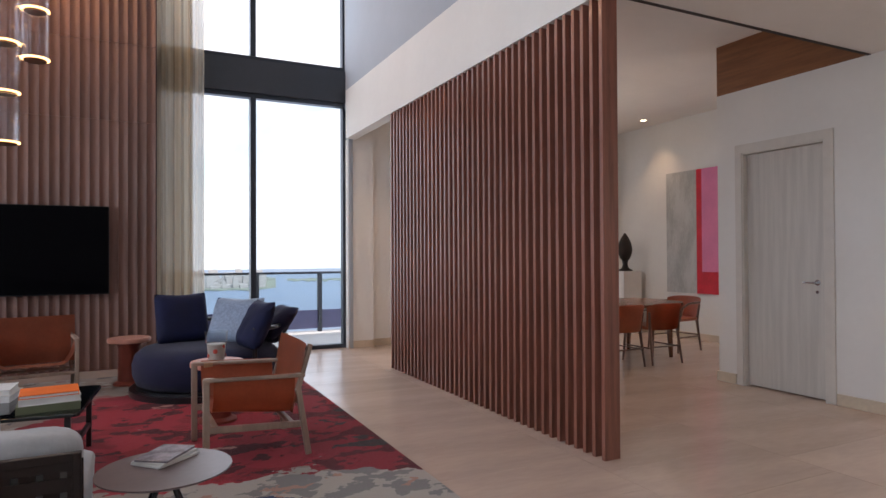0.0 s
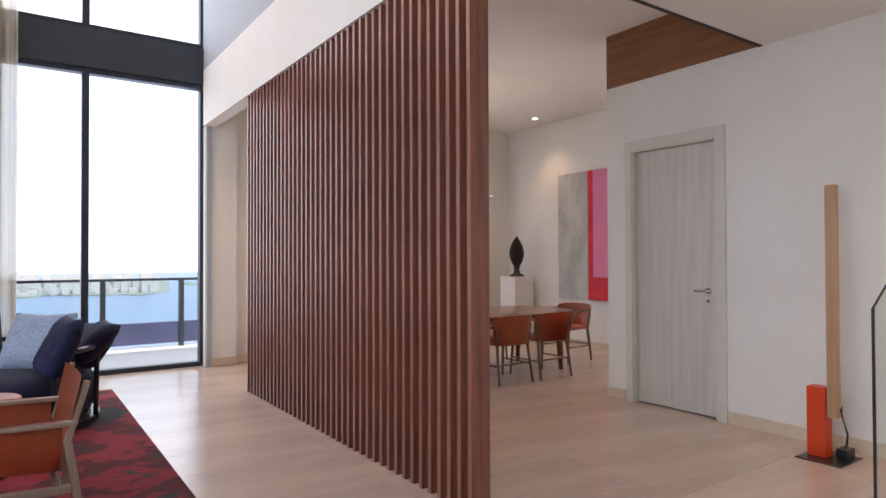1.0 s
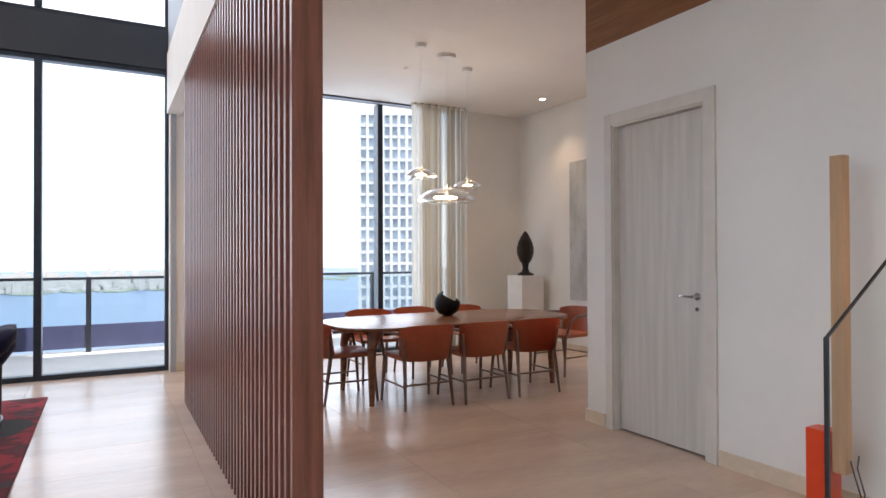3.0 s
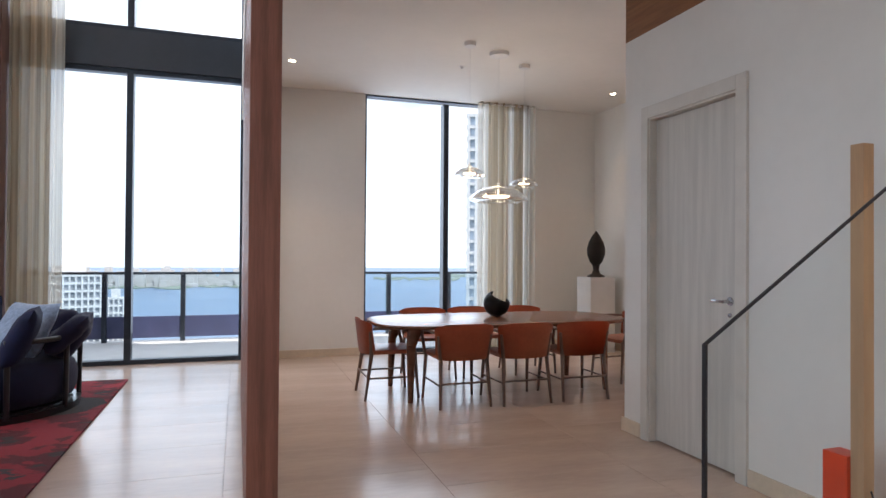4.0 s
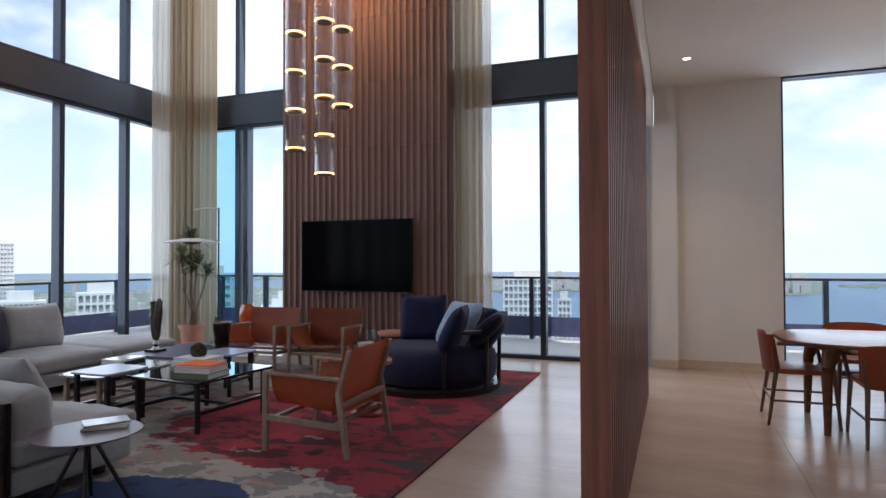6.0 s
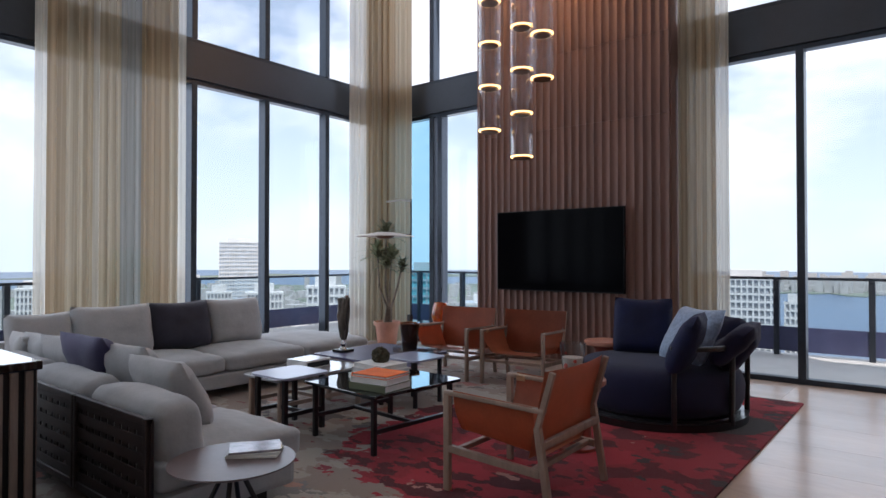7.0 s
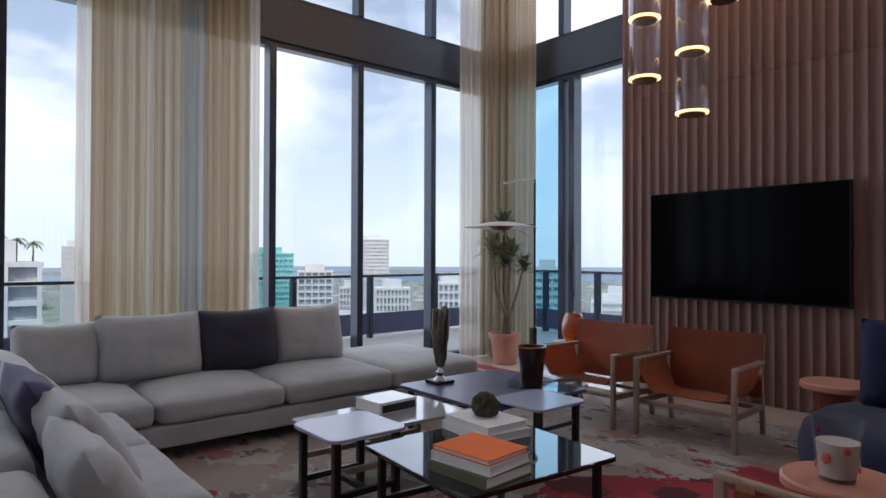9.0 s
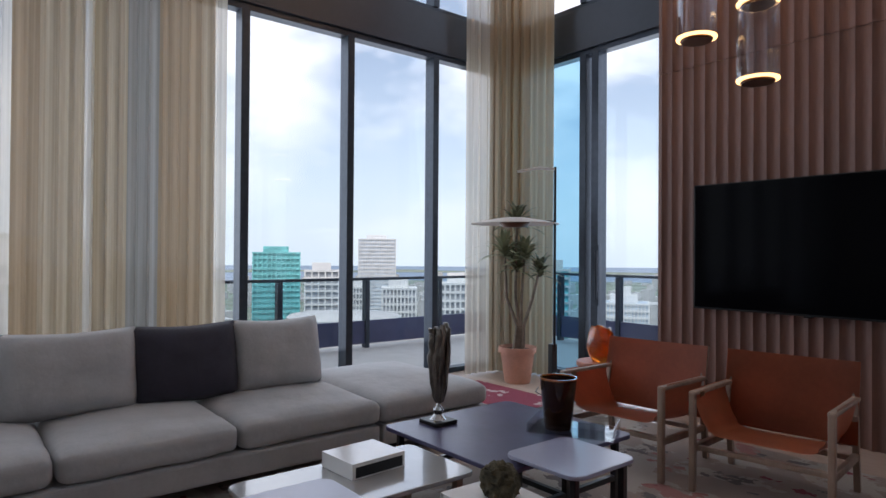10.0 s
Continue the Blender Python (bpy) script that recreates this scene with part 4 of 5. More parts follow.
for n in range(3):
    mag = new("magazine", mesh_of("magazine", outline(bmesh.new(), rounded(0, 0, 0.165 - 0.006 * n, 0.225, 0.006, 2), 0, 0.010, 0.002), MAG if n == 2 else PAPER))
    mag.matrix_world = pose(1.405, 3.84, 0.4285 + 0.0105 * n, 0, 0, -48 + 7 * n)
    tagged(mag, "thin glossy grey violet magazine on the round table" if n == 2 else "thin white magazine stacked on the round table", "magazine", "magazines")


# coffee tables
def coffee_table(label, x, y, w, d, z, top_mat, r=0.05, thick=0.022, inset=0.07, leg=0.032, rz=0.0, frame=BLACK_METAL):
    t = thing("coffee_table", label, "coffee table", (x, y, 0.016), rz, group="coffee tables")
    h = z - 0.016
    part("tabletop", outline(bmesh.new(), rounded(0, 0, w, d, r), h - thick, h, 0.005), top_mat, t)
    a, b = w / 2 - inset, d / 2 - inset
    for sx in (-1, 1):
        for sy in (-1, 1):
            part("leg", boxes((sx * a - leg / 2, sy * b - leg / 2, 0, sx * a + leg / 2, sy * b + leg / 2, h - thick), bevel=0.004), frame, t)
        part("stretcher", bar(bmesh.new(), (sx * a, -b, 0.15), (sx * a, b, 0.15), leg * 0.8, leg * 0.9, 0.003), frame, t)
    part("cross_bar", bar(bmesh.new(), (-a, 0, 0.15), (a, 0, 0.15), leg * 0.9, leg * 0.8, 0.003), frame, t)
    return t


coffee_table("square black mirror glass coffee table on black legs", 0.63, 5.45, 0.80, 0.86, 0.42, BLACK_GLASS, 0.04, 0.022, 0.07, 0.032, -5)
coffee_table("small lilac topped table on black legs", -0.04, 5.13, 0.43, 0.44, 0.445, LILAC_TOP, 0.06, 0.018, 0.05, 0.035)
coffee_table("low glossy grey coffee table between the others", -0.34, 5.53, 0.50, 0.93, 0.375, GREY_LACQUER, 0.05, 0.02, 0.06, 0.035, 0, ASH)
coffee_table("low dark violet leather topped coffee table", -0.42, 6.50, 0.93, 0.95, 0.395, PURPLE_TOP, 0.05)
coffee_table("small lilac topped table beside the armchairs", 0.135, 6.35, 0.42, 0.43, 0.43, LILAC_TOP, 0.06, 0.018, 0.05, 0.03)


def book(x, y, z, w, d, h, rz, mat, label):
    b = thing("book", label, "book", (x, y, z), rz, group="stacked books")
    part("cover", boxes((-w / 2, -d / 2, 0, w / 2, d / 2, 0.004), (-w / 2, -d / 2, h - 0.004, w / 2, d / 2, h), (-w / 2, -d / 2, 0.004, -w / 2 + 0.004, d / 2, h - 0.004), bevel=0.001), mat, b)
    part("page_block", boxes((-w / 2 + 0.004, -d / 2 + 0.006, 0.004, w / 2 - 0.005, d / 2 - 0.006, h - 0.004)), PAPER, b, "white page block")


book(0.82, 5.23, 0.4205, 0.28, 0.32, 0.045, 94, GREEN_BOOK, "thick grey green book on the black glass table")
book(0.82, 5.23, 0.4657, 0.31, 0.26, 0.038, 8, PAPER, "white book in the stack on the table")
book(0.82, 5.23, 0.5039, 0.30, 0.25, 0.022, 6, ORANGE_BOOK, "orange covered book on top of the stack")
book(0.42, 5.64, 0.4205, 0.36, 0.29, 0.04, -6, PAPER, "wide white book on the black glass table")
book(0.42, 5.64, 0.4607, 0.33, 0.26, 0.035, -2, PAPER, "white book below the moss ball")
bm = bmesh.new()
bmesh.ops.create_icosphere(bm, subdivisions=4, radius=0.068)
for v in bm.verts:
    v.co *= 1 + 0.24 * noise.noise(v.co * 85) + 0.05 * noise.noise(v.co * 20)
    v.co.z = max(v.co.z, -0.045) + 0.045
moss = new("moss_ball", mesh_of("moss_ball", bm, MOSS, 60))
moss.matrix_world = pose(0.40, 5.66, 0.496)
tagged(moss, "round brown moss ball on the white books", "moss ball")
bx = thing("box", "white lacquer box with a black recessed front", "box", (-0.44, 5.63, 0.3755), 4)
part("body", boxes((-0.12, -0.14, 0, 0.12, 0.14, 0.068), bevel=0.003), BOXWHITE, bx)
part("front_panel", boxes((0.118, -0.125, 0.008, 0.1225, 0.125, 0.052)), PLASTIC, bx, "black recessed front")

ds = thing("driftwood_sculpture", "upright silvered driftwood sculpture on a black foot", "sculpture", (-0.735, 6.29, 0.3955))
part("plinth", boxes((-0.075, -0.075, 0, 0.075, 0.075, 0.022), bevel=0.004), PLASTIC, ds)
part("stem", lathe(bmesh.new(), [(0, 0.022), (0.045, 0.022), (0.02, 0.05), (0.03, 0.075), (0.012, 0.10), (0.014, 0.16), (0, 0.16)], 20), STEEL, ds, "polished turned stem", 50)
random.seed(5)
for k in range(10):
    a = 2 * math.pi * k / 10
    h = 0.47 + 0.08 * random.random()
    swing, wide = random.uniform(0.5, 1.1), random.uniform(0.026, 0.048)
    bm = bmesh.new()
    rings = []
    for j in range(13):
        t = j / 12
        r = 0.008 + wide * math.sin(math.pi * (0.08 + 0.44 * t))
        c0 = Vector((r * math.cos(a + swing * t), r * math.sin(a + swing * t), 0.115 + (h - 0.115) * t))
        c0 += Vector((noise.noise(c0 * 21), noise.noise(c0 * 21 + Vector((9, 0, 0))), 0)) * 0.012
        w = 0.021 * math.sin(math.pi * (0.12 + 0.62 * t)) + 0.003
        rings.append([bm.verts.new(c0 + Vector((w * math.cos(q * math.pi / 4 + a), w * 0.7 * math.sin(q * math.pi / 4 + a), 0.004 * math.sin(q * 2.1)))) for q in range(8)])
    for p, q in zip(rings, rings[1:]):
        for i in range(8):
            bm.faces.new((p[i], p[(i + 1) % 8], q[(i + 1) % 8], q[i]))
    bm.faces.new(rings[0][::-1])
    bm.faces.new(rings[-1])
    part("branch", bm, DRIFT, ds, "", 50)

tray = thing("tray", "clear acrylic tray on the violet table", "tray", (-0.19, 6.78, 0.3955), 28)
part("tray_base", boxes((-0.22, -0.15, 0, 0.22, 0.15, 0.006)), CLEAR, tray)
for sx, spec in enumerate(((-0.22, -0.15, 0.006, -0.214, 0.15, 0.05), (0.214, -0.15, 0.006, 0.22, 0.15, 0.05), (-0.214, -0.15, 0.006, 0.214, -0.144, 0.05), (-0.214, 0.144, 0.006, 0.214, 0.15, 0.05))):
    part("tray_side", boxes(spec), CLEAR, tray)
cd = thing("candle_jar", "tall dark amber glass candle jar in the tray", "candle", (-0.25, 6.72, 0.402))
part("jar", lathe(bmesh.new(), [(0, 0), (0.066, 0), (0.072, 0.006), (0.098, 0.265), (0.093, 0.265), (0.066, 0.012), (0, 0.012)], 32), AMBER_DARK, cd, "", 40)
part("rim", lathe(bmesh.new(), [(0.092, 0.262), (0.0995, 0.262), (0.0995, 0.272), (0.092, 0.272), (0.092, 0.262)], 32), AMBER, cd, "amber glass rim", 40)
vz = thing("vase", "faceted amber orange glass vase on the side table", "vase", (-1.23, 8.40, 0.4465))
bm = lathe(bmesh.new(), [(0, 0), (0.065, 0), (0.095, 0.05), (0.112, 0.11), (0.11, 0.17), (0.098, 0.225), (0.072, 0.285), (0.066, 0.285), (0.09, 0.225), (0.102, 0.15), (0.085, 0.06), (0, 0.02)], 20)
for v in bm.verts:
    v.co += v.co.normalized() * 0.022 * noise.noise(v.co * 26)
part("body", bm, AMBER, vz, "", 50)

# potted dracaena
plant = thing("potted_plant", "tall dracaena with thin stems in a terracotta pot", "plant", (-2.60, 8.83, 0.0))
part("pot", lathe(bmesh.new(), [(0, 0), (0.125, 0), (0.135, 0.01), (0.175, 0.315), (0.195, 0.315), (0.197, 0.37), (0.178, 0.37), (0.17, 0.33), (0, 0.33)], 36), TERRA, plant, "pale terracotta pot", 40)
part("soil", lathe(bmesh.new(), [(0, 0.345), (0.165, 0.335), (0.17, 0.32), (0, 0.31)], 24), SOIL, plant)
random.seed(11)


def leaf_tuft(top, count, length, droop):
    bm = bmesh.new()
    for k in range(count):
        a = 2.399 * k + random.uniform(-0.2, 0.2)
        up = 0.25 + 1.15 * (k / count) + random.uniform(-0.1, 0.1)
        ln = length * random.uniform(0.75, 1.1)
        d = Vector((math.cos(a) * math.cos(up), math.sin(a) * math.cos(up), math.sin(up)))
        side = Vector((-math.sin(a), math.cos(a), 0))
        p = Vector(top) - Vector((0, 0, 0.10 * (1 - k / count)))
        last = None
        for s in range(6):
            t = s / 5
            w = 0.025 * (1 - t ** 1.6) * (0.6 + 0.8 * min(1, t * 3)) + 0.0008
            q = p + d * ln * t - Vector((0, 0, droop * ln * t * t))
            nrm = side.cross(d).normalized() * 0.004
            cur = [bm.verts.new(q - side * w), bm.verts.new(q - nrm), bm.verts.new(q + side * w)]
            if last:
                for i in (0, 1):
                    bm.faces.new((last[i], last[i + 1], cur[i + 1], cur[i]))
            last = cur
    return bm


for n, (dx, dy, top, cnt, ln) in enumerate(((-0.02, 0.0, 1.70, 44, 0.38), (-0.11, -0.09, 1.40, 38, 0.40), (0.05, 0.05, 1.36, 34, 0.38), (0.19, 0.13, 1.20, 26, 0.30), (-0.04, 0.02, 1.24, 30, 0.36))):
    bm = bmesh.new()
    pts = [Vector((dx * 0.25, dy * 0.25, 0.33)), Vector((dx * 0.15 + 0.03, dy * 0.2, 0.58)), Vector((dx * 0.75 - 0.02, dy * 0.7, 0.88)), Vector((dx, dy, top))]
    for i in range(3):
        tube(bm, pts[i], pts[i + 1], 0.022 - 0.003 * i, 0.019 - 0.003 * i, 8)
    stem = part("stem", bm, BARK, plant, "", 50)
    part("leaf_tuft", leaf_tuft((dx, dy, top), cnt, ln, 0.45), LEAF, stem, "arching grey green leaves")

# reading lamp with a wide flat shade
lamp = thing("floor_lamp", "black floor lamp with a wide flat white shade", "floor lamp", (-1.55, 8.17, 0.016))
part("base", boxes((-0.09, -0.14, 0, 0.09, 0.14, 0.018), bevel=0.006), BLACK_METAL, lamp)
part("battery_box", boxes((-0.026, -0.03, 0.018, 0.026, 0.03, 0.56), bevel=0.006), BLACK_METAL, lamp, "tall black box at the stem's foot")
part("stem", tube(bmesh.new(), (0.018, 0.0, 0.5), (0.018, 0.0, 2.05), 0.0115), PLASTIC, lamp, "", 40)
bm = tube(bmesh.new(), (0.018, 0, 2.03), (-0.10, -0.08, 2.045), 0.012)
tube(bm, (-0.10, -0.08, 2.045), (-0.24, -0.19, 2.02), 0.012)
part("arm", bm, LAMPWHITE, lamp, "short pale swing arm", 50)
part("shade", lathe(bmesh.new(), [(0, 0.055), (0.10, 0.05), (0.27, 0.022), (0.375, 0.0), (0.378, -0.006), (0.27, 0.010), (0.12, 0.032), (0, 0.038)], 48, (-0.26, -0.20, 1.575)), LAMPWHITE, lamp, "wide shallow white shade", 50)
part("light_head", lathe(bmesh.new(), [(0, -0.035), (0.10, -0.03), (0.13, 0.005), (0.12, 0.03), (0, 0.035)], 32, (-0.26, -0.20, 1.575)), BRONZE, lamp, "dark lamp head under the shade", 50)
part("shade_arm", tube(bmesh.new(), (0.018, 0, 1.59), (-0.26, -0.2, 1.61), 0.008), BLACK_METAL, lamp, "", 40)

bm = bmesh.new()
wire = [Vector((-0.09 - 0.13 * k, 0.10 + 0.10 * k - 0.05 * math.sin(2.1 * k), 0.004 - 0.016 * min(1, k))) for k in range(6)]
for p, q in zip(wire, wire[1:]):
    tube(bm, p, q, 0.005, None, 6)
part("cable", bm, BLACK_METAL, lamp, "black cable lying on the floor", 60)

# slatted console behind the sofa
cab = thing("console", "dark topped console with upright pale and dark slats", "console", (-0.04, 2.93, 0))
part("body", boxes((-0.66, -0.29, 0.03, 0.655, 0.295, 0.80), bevel=0.004), PLASTIC, cab)
part("top", boxes((-0.68, -0.31, 0.80, 0.675, 0.315, 0.84), bevel=0.006), BLACK_GLASS, cab, "black glass top")
SLAT = material("grey brown slat wood", (0.20, 0.15, 0.125), 0.5, vary=0.2, scale=3, stretch=(6, 6, 0.6))
me = mesh_of("slat", boxes((0, -0.016, 0.03, 0.018, 0.016, 0.798), bevel=0.003), SLAT)
for k in range(10):
    piece("slat", me, cab, pose(0.656, -0.26 + k * 0.058, 0))
me = mesh_of("slat", boxes((-0.016, 0, 0.03, 0.016, 0.016, 0.798), bevel=0.003), SLAT)
for k in range(22):
    piece("slat", me, cab, pose(-0.62 + k * 0.058, 0.296, 0))
    piece("slat", me, cab, pose(-0.62 + k * 0.058, -0.307, 0))
bub = thing("bubble_sculpture", "white ceramic stack of bubbles on the console", "sculpture", (-0.12, 3.10, 0.84))
random.seed(3)
bm = bmesh.new()
for k in range(9):
    for q in range(4):
        a = q * math.pi / 2 + k * 0.7
        bmesh.ops.create_icosphere(bm, subdivisions=2, radius=0.042, matrix=Matrix.Translation((0.045 * math.cos(a), 0.045 * math.sin(a), 0.04 + k * 0.058)))
part("bubbles", bm, CHALK, bub, "", 80)


# curtains
def curtain(name, label, path, z0, z1, bands, depth=0.05, fold=0.098):
    """Hanging cloth in soft folds along a path of (x, y) points; bands: (share of the width, material)."""
    c = tagged(new(name), label, "curtain")
    pts = [Vector((*p, 0)) for p in path]
    lens = [(q - p).length for p, q in zip(pts, pts[1:])]
    total = sum(lens)

    def at(s):
        for p, q, l in zip(pts, pts[1:], lens):
            if s <= l or q is pts[-1]:
                d = (q - p) / l
                return p + d * s, Vector((-d.y, d.x, 0))
            s -= l
    s0 = 0.0
    for share, mat in bands:
        s1 = s0 + share * total
        bm = bmesh.new()
        n = max(8, int((s1 - s0) / fold * 12))
        rows = []
        zs = [z0, z0 + 0.5, (z0 + z1) / 2, SP0 + 0.1, SP1 - 0.1, z1]
        for j, z in enumerate(zs):
            row = []
            for i in range(n + 1):
                s = s0 + (s1 - s0) * i / n
                p, nrm = at(min(s, total - 1e-4))
                ph = s / fold * 2 * math.pi + 2.4 * noise.noise(Vector((s * 3, 1.3, 0)))
                amp = depth * (0.65 + 0.5 * noise.noise(Vector((s * 4, z * 0.12, 7))))
                wv = math.sin(ph + 0.25 * noise.noise(Vector((s * 2, z * 0.3, 3)))) + 0.25 * math.sin(2.3 * ph + 1)
                o = p + nrm * amp * wv
                row.append(bm.verts.new((o.x, o.y, z)))
            rows.append(row)
        for a, b in zip(rows, rows[1:]):
            for i in range(n):
                bm.faces.new((a[i], a[i + 1], b[i + 1], b[i]))
        part("panel", bm, mat, c, "", 70)
        s0 = s1
    bm = bmesh.new()
    for p, q in zip(pts, pts[1:]):
        bar(bm, (p.x, p.y, z1 + 0.012), (q.x, q.y, z1 + 0.012), 0.03, 0.02)
    part("track", bm, PLASTER, c)
    return c


ZT = TOP - 0.03
curtain("curtain", "double height cream curtain drawn aside on the west windows", [(-3.13, 4.40), (-3.13, 5.95)], 0.012, ZT, [(0.07, SHEER), (0.10, BLUSH), (0.18, DRAPE), (0.04, SHEER), (0.14, DRAPE), (0.14, FOLD_GREY), (0.20, BLUSH), (0.07, DRAPE), (0.06, SHEER)])
curtain("curtain", "double height cream curtain gathered round the window corner", [(-3.17, 8.62), (-3.17, 9.0), (-2.95, 9.25), (-2.52, 9.30)], 0.012, ZT, [(0.3, SHEER), (0.2, DRAPE), (0.2, BLUSH), (0.3, DRAPE)])
curtain("curtain", "double height cream curtain beside the reeded wall", [(1.50, 9.30), (2.05, 9.30)], 0.012, ZT, [(0.35, DRAPE), (0.12, BLUSH), (0.28, DRAPE), (0.25, SHEER)])

# ---- dining area ----
CHAIR_WOOD = material("grey brown walnut chair wood", (0.20, 0.125, 0.095), 0.42, vary=0.2, scale=4, stretch=(4, 4, 1))
TABLE_WOOD = material("warm walnut table wood", (0.20, 0.085, 0.048), 0.25, vary=0.22, scale=2.2, stretch=(0.8, 7, 7), bump=0.03, bump_scale=40)
BLACK_CERAMIC = material("matt black ceramic", (0.012, 0.012, 0.013), 0.45, vary=0.2, scale=12, bump=0.15, bump_scale=40)
DARK_BRONZE = material("dark patinated bronze", (0.022, 0.016, 0.013), 0.4, 0.4, vary=0.3, scale=9)
PLINTH = material("white painted plinth", (0.78, 0.76, 0.72), 0.5, vary=0.02)
CANVAS_GREY = material("grey brushed canvas", (0.46, 0.46, 0.44), 0.8, vary=0.16, scale=2.2, stretch=(1, 2, 0.8), bump=0.3, bump_scale=9)
CANVAS_RED = material("scarlet painted canvas", (0.62, 0.012, 0.03), 0.6, vary=0.12, scale=5)
CANVAS_PINK = material("pink painted canvas", (0.72, 0.20, 0.36), 0.6, vary=0.06, scale=3)
CANVAS_DARK = material("dark crimson canvas edge", (0.12, 0.01, 0.02), 0.7, vary=0.2)
LED = glow("warm lamp glow", (1.0, 0.82, 0.56), 10.0)
BLOWN = pane_glass("clear blown glass", (0.95, 0.95, 0.94), 1.0, 1.3)
TRIMWHITE = material("white metal fitting", (0.75, 0.74, 0.72), 0.4, vary=0.02)

table = thing("dining_table", "long rounded walnut dining table on tapering legs", "dining table", (6.42, 7.09, 0))
pts = []
for i in range(64):
    a = 2 * math.pi * i / 64
    ca, sa = math.cos(a), math.sin(a)
    pts.append((1.30 * math.copysign(abs(ca) ** 0.42, ca), 0.60 * math.copysign(abs(sa) ** 0.62, sa)))
part("tabletop", outline(bmesh.new(), pts, 0.672, 0.705, 0.012), TABLE_WOOD, table, "", 40)
part("apron", boxes((-0.95, -0.30, 0.60, 0.95, -0.27, 0.672), (-0.95, 0.27, 0.60, 0.95, 0.30, 0.672), bevel=0.006), TABLE_WOOD, table)
for sx in (-1, 1):
    for sy in (-1, 1):
        bm = tube(bmesh.new(), (sx * 1.01, sy * 0.385, 0), (sx * 1.0, sy * 0.36, 0.50), 0.024, 0.042, 12)
        tube(bm, (sx * 1.0, sy * 0.36, 0.495), (sx * 0.95, sy * 0.31, 0.675), 0.042, 0.075, 12)
        part("leg", bm, TABLE_WOOD, table, "", 50)


def dining_chair(at, rz):
    """Local front is +y; the backrest stands at -y."""
    c = thing("dining_chair", "walnut dining chair with tan leather seat and curved back", "chair", at, rz, group="dining chairs")
    for s in (-1, 1):
        bm = tube(bmesh.new(), (s * 0.235, -0.265, 0), (s * 0.215, -0.205, 0.42), 0.012, 0.019, 10)
        tube(bm, (s * 0.215, -0.205, 0.415), (s * 0.245, -0.225, 0.63), 0.019, 0.014, 10)
        part("back_leg", bm, CHAIR_WOOD, c, "", 50)
        part("front_leg", tube(bmesh.new(), (s * 0.245, 0.235, 0), (s * 0.225, 0.20, 0.43), 0.012, 0.019, 10), CHAIR_WOOD, c, "", 50)
        part("side_stretcher", tube(bmesh.new(), (s * 0.23, -0.245, 0.20), (s * 0.235, 0.22, 0.20), 0.0095, None, 8), CHAIR_WOOD, c, "", 50)
        bm = bmesh.new()
        arc = [Vector((s * 0.262, -0.20, 0.66)), Vector((s * 0.295, -0.05, 0.665)), Vector((s * 0.295, 0.08, 0.655)), Vector((s * 0.275, 0.17, 0.60)), Vector((s * 0.235, 0.20, 0.42))]
        for p, q in zip(arc, arc[1:]):
            tube(bm, p, q, 0.016, 0.015, 8)
        part("arm", bm, CHAIR_WOOD, c, "", 60)
    part("cross_stretcher", tube(bmesh.new(), (-0.23, -0.245, 0.215), (0.23, -0.245, 0.215), 0.0095, None, 8), CHAIR_WOOD, c, "", 50)
    part("seat", outline(bmesh.new(), rounded(0, 0.0, 0.47, 0.46, 0.07), 0.415, 0.455, 0.012), LEATHER, c, "tan leather seat pad", 50)
    bm = bmesh.new()
    nu, nv = 18, 8
    grid = []
    for j in range(nv + 1):
        v = j / nv
        row = []
        for i in range(nu + 1):
            u = 2 * i / nu - 1
            a = u * 1.12
            wid = 0.255 + 0.02 * v
            lowcut = 0.05 * max(0, abs(u) - 0.72) / 0.28
            topcut = 0.035 * abs(u) ** 3
            z0, z1 = 0.415 + lowcut, 0.735 - topcut
            row.append(bm.verts.new((wid * math.sin(a) / math.sin(1.12), -0.275 - 0.04 * v + 0.17 * (1 - math.cos(a)), z0 + (z1 - z0) * v)))
        grid.append(row)
    for j in range(nv):
        for i in range(nu):
            bm.faces.new((grid[j][i], grid[j][i + 1], grid[j + 1][i + 1], grid[j + 1][i]))
    bmesh.ops.solidify(bm, geom=bm.faces[:], thickness=0.018)
    part("backrest", bm, LEATHER, c, "curved tan leather back", 60)
    return c


dc = dining_chair((5.82, 6.64, 0), 0)
for x, y, rz in ((6.39, 6.60, 1), (6.99, 6.60, -1), (5.30, 7.12, -90), (7.94, 7.14, 96), (5.92, 7.84, 180), (6.50, 7.86, 181), (7.12, 7.84, 179)):
    copy_thing(dc, pose(x, y, 0, 0, 0, rz))

bowl = thing("bowl", "black ceramic bowl with a cracked open rim", "bowl", (6.47, 7.23, 0.705))
bm = bmesh.new()
n, rings = 28, 14
grid = []
for j in range(rings + 1):
    row = []
    for i in range(n):
        a = 2 * math.pi * i / n
        top = 2.25 + 0.55 * math.cos(a - 2.4) - (0.5 if 0.2 < (a - 0.1) % (2 * math.pi) < 1.5 else 0.0)
        th = math.pi - (0.25 + (top - 0.25) * j / rings)
        row.append(bm.verts.new((0.135 * math.sin(th) * math.cos(a), 0.135 * math.sin(th) * math.sin(a), 0.131 + 0.135 * math.cos(th))))
    grid.append(row)
for j in range(rings):
    for i in range(n):
        bm.faces.new((grid[j][i], grid[j][(i + 1) % n], grid[j + 1][(i + 1) % n], grid[j + 1][i]))
bm.faces.new(grid[0])
bmesh.ops.solidify(bm, geom=bm.faces[:], thickness=0.010)
part("shell", bm, BLACK_CERAMIC, bowl, "", 60)

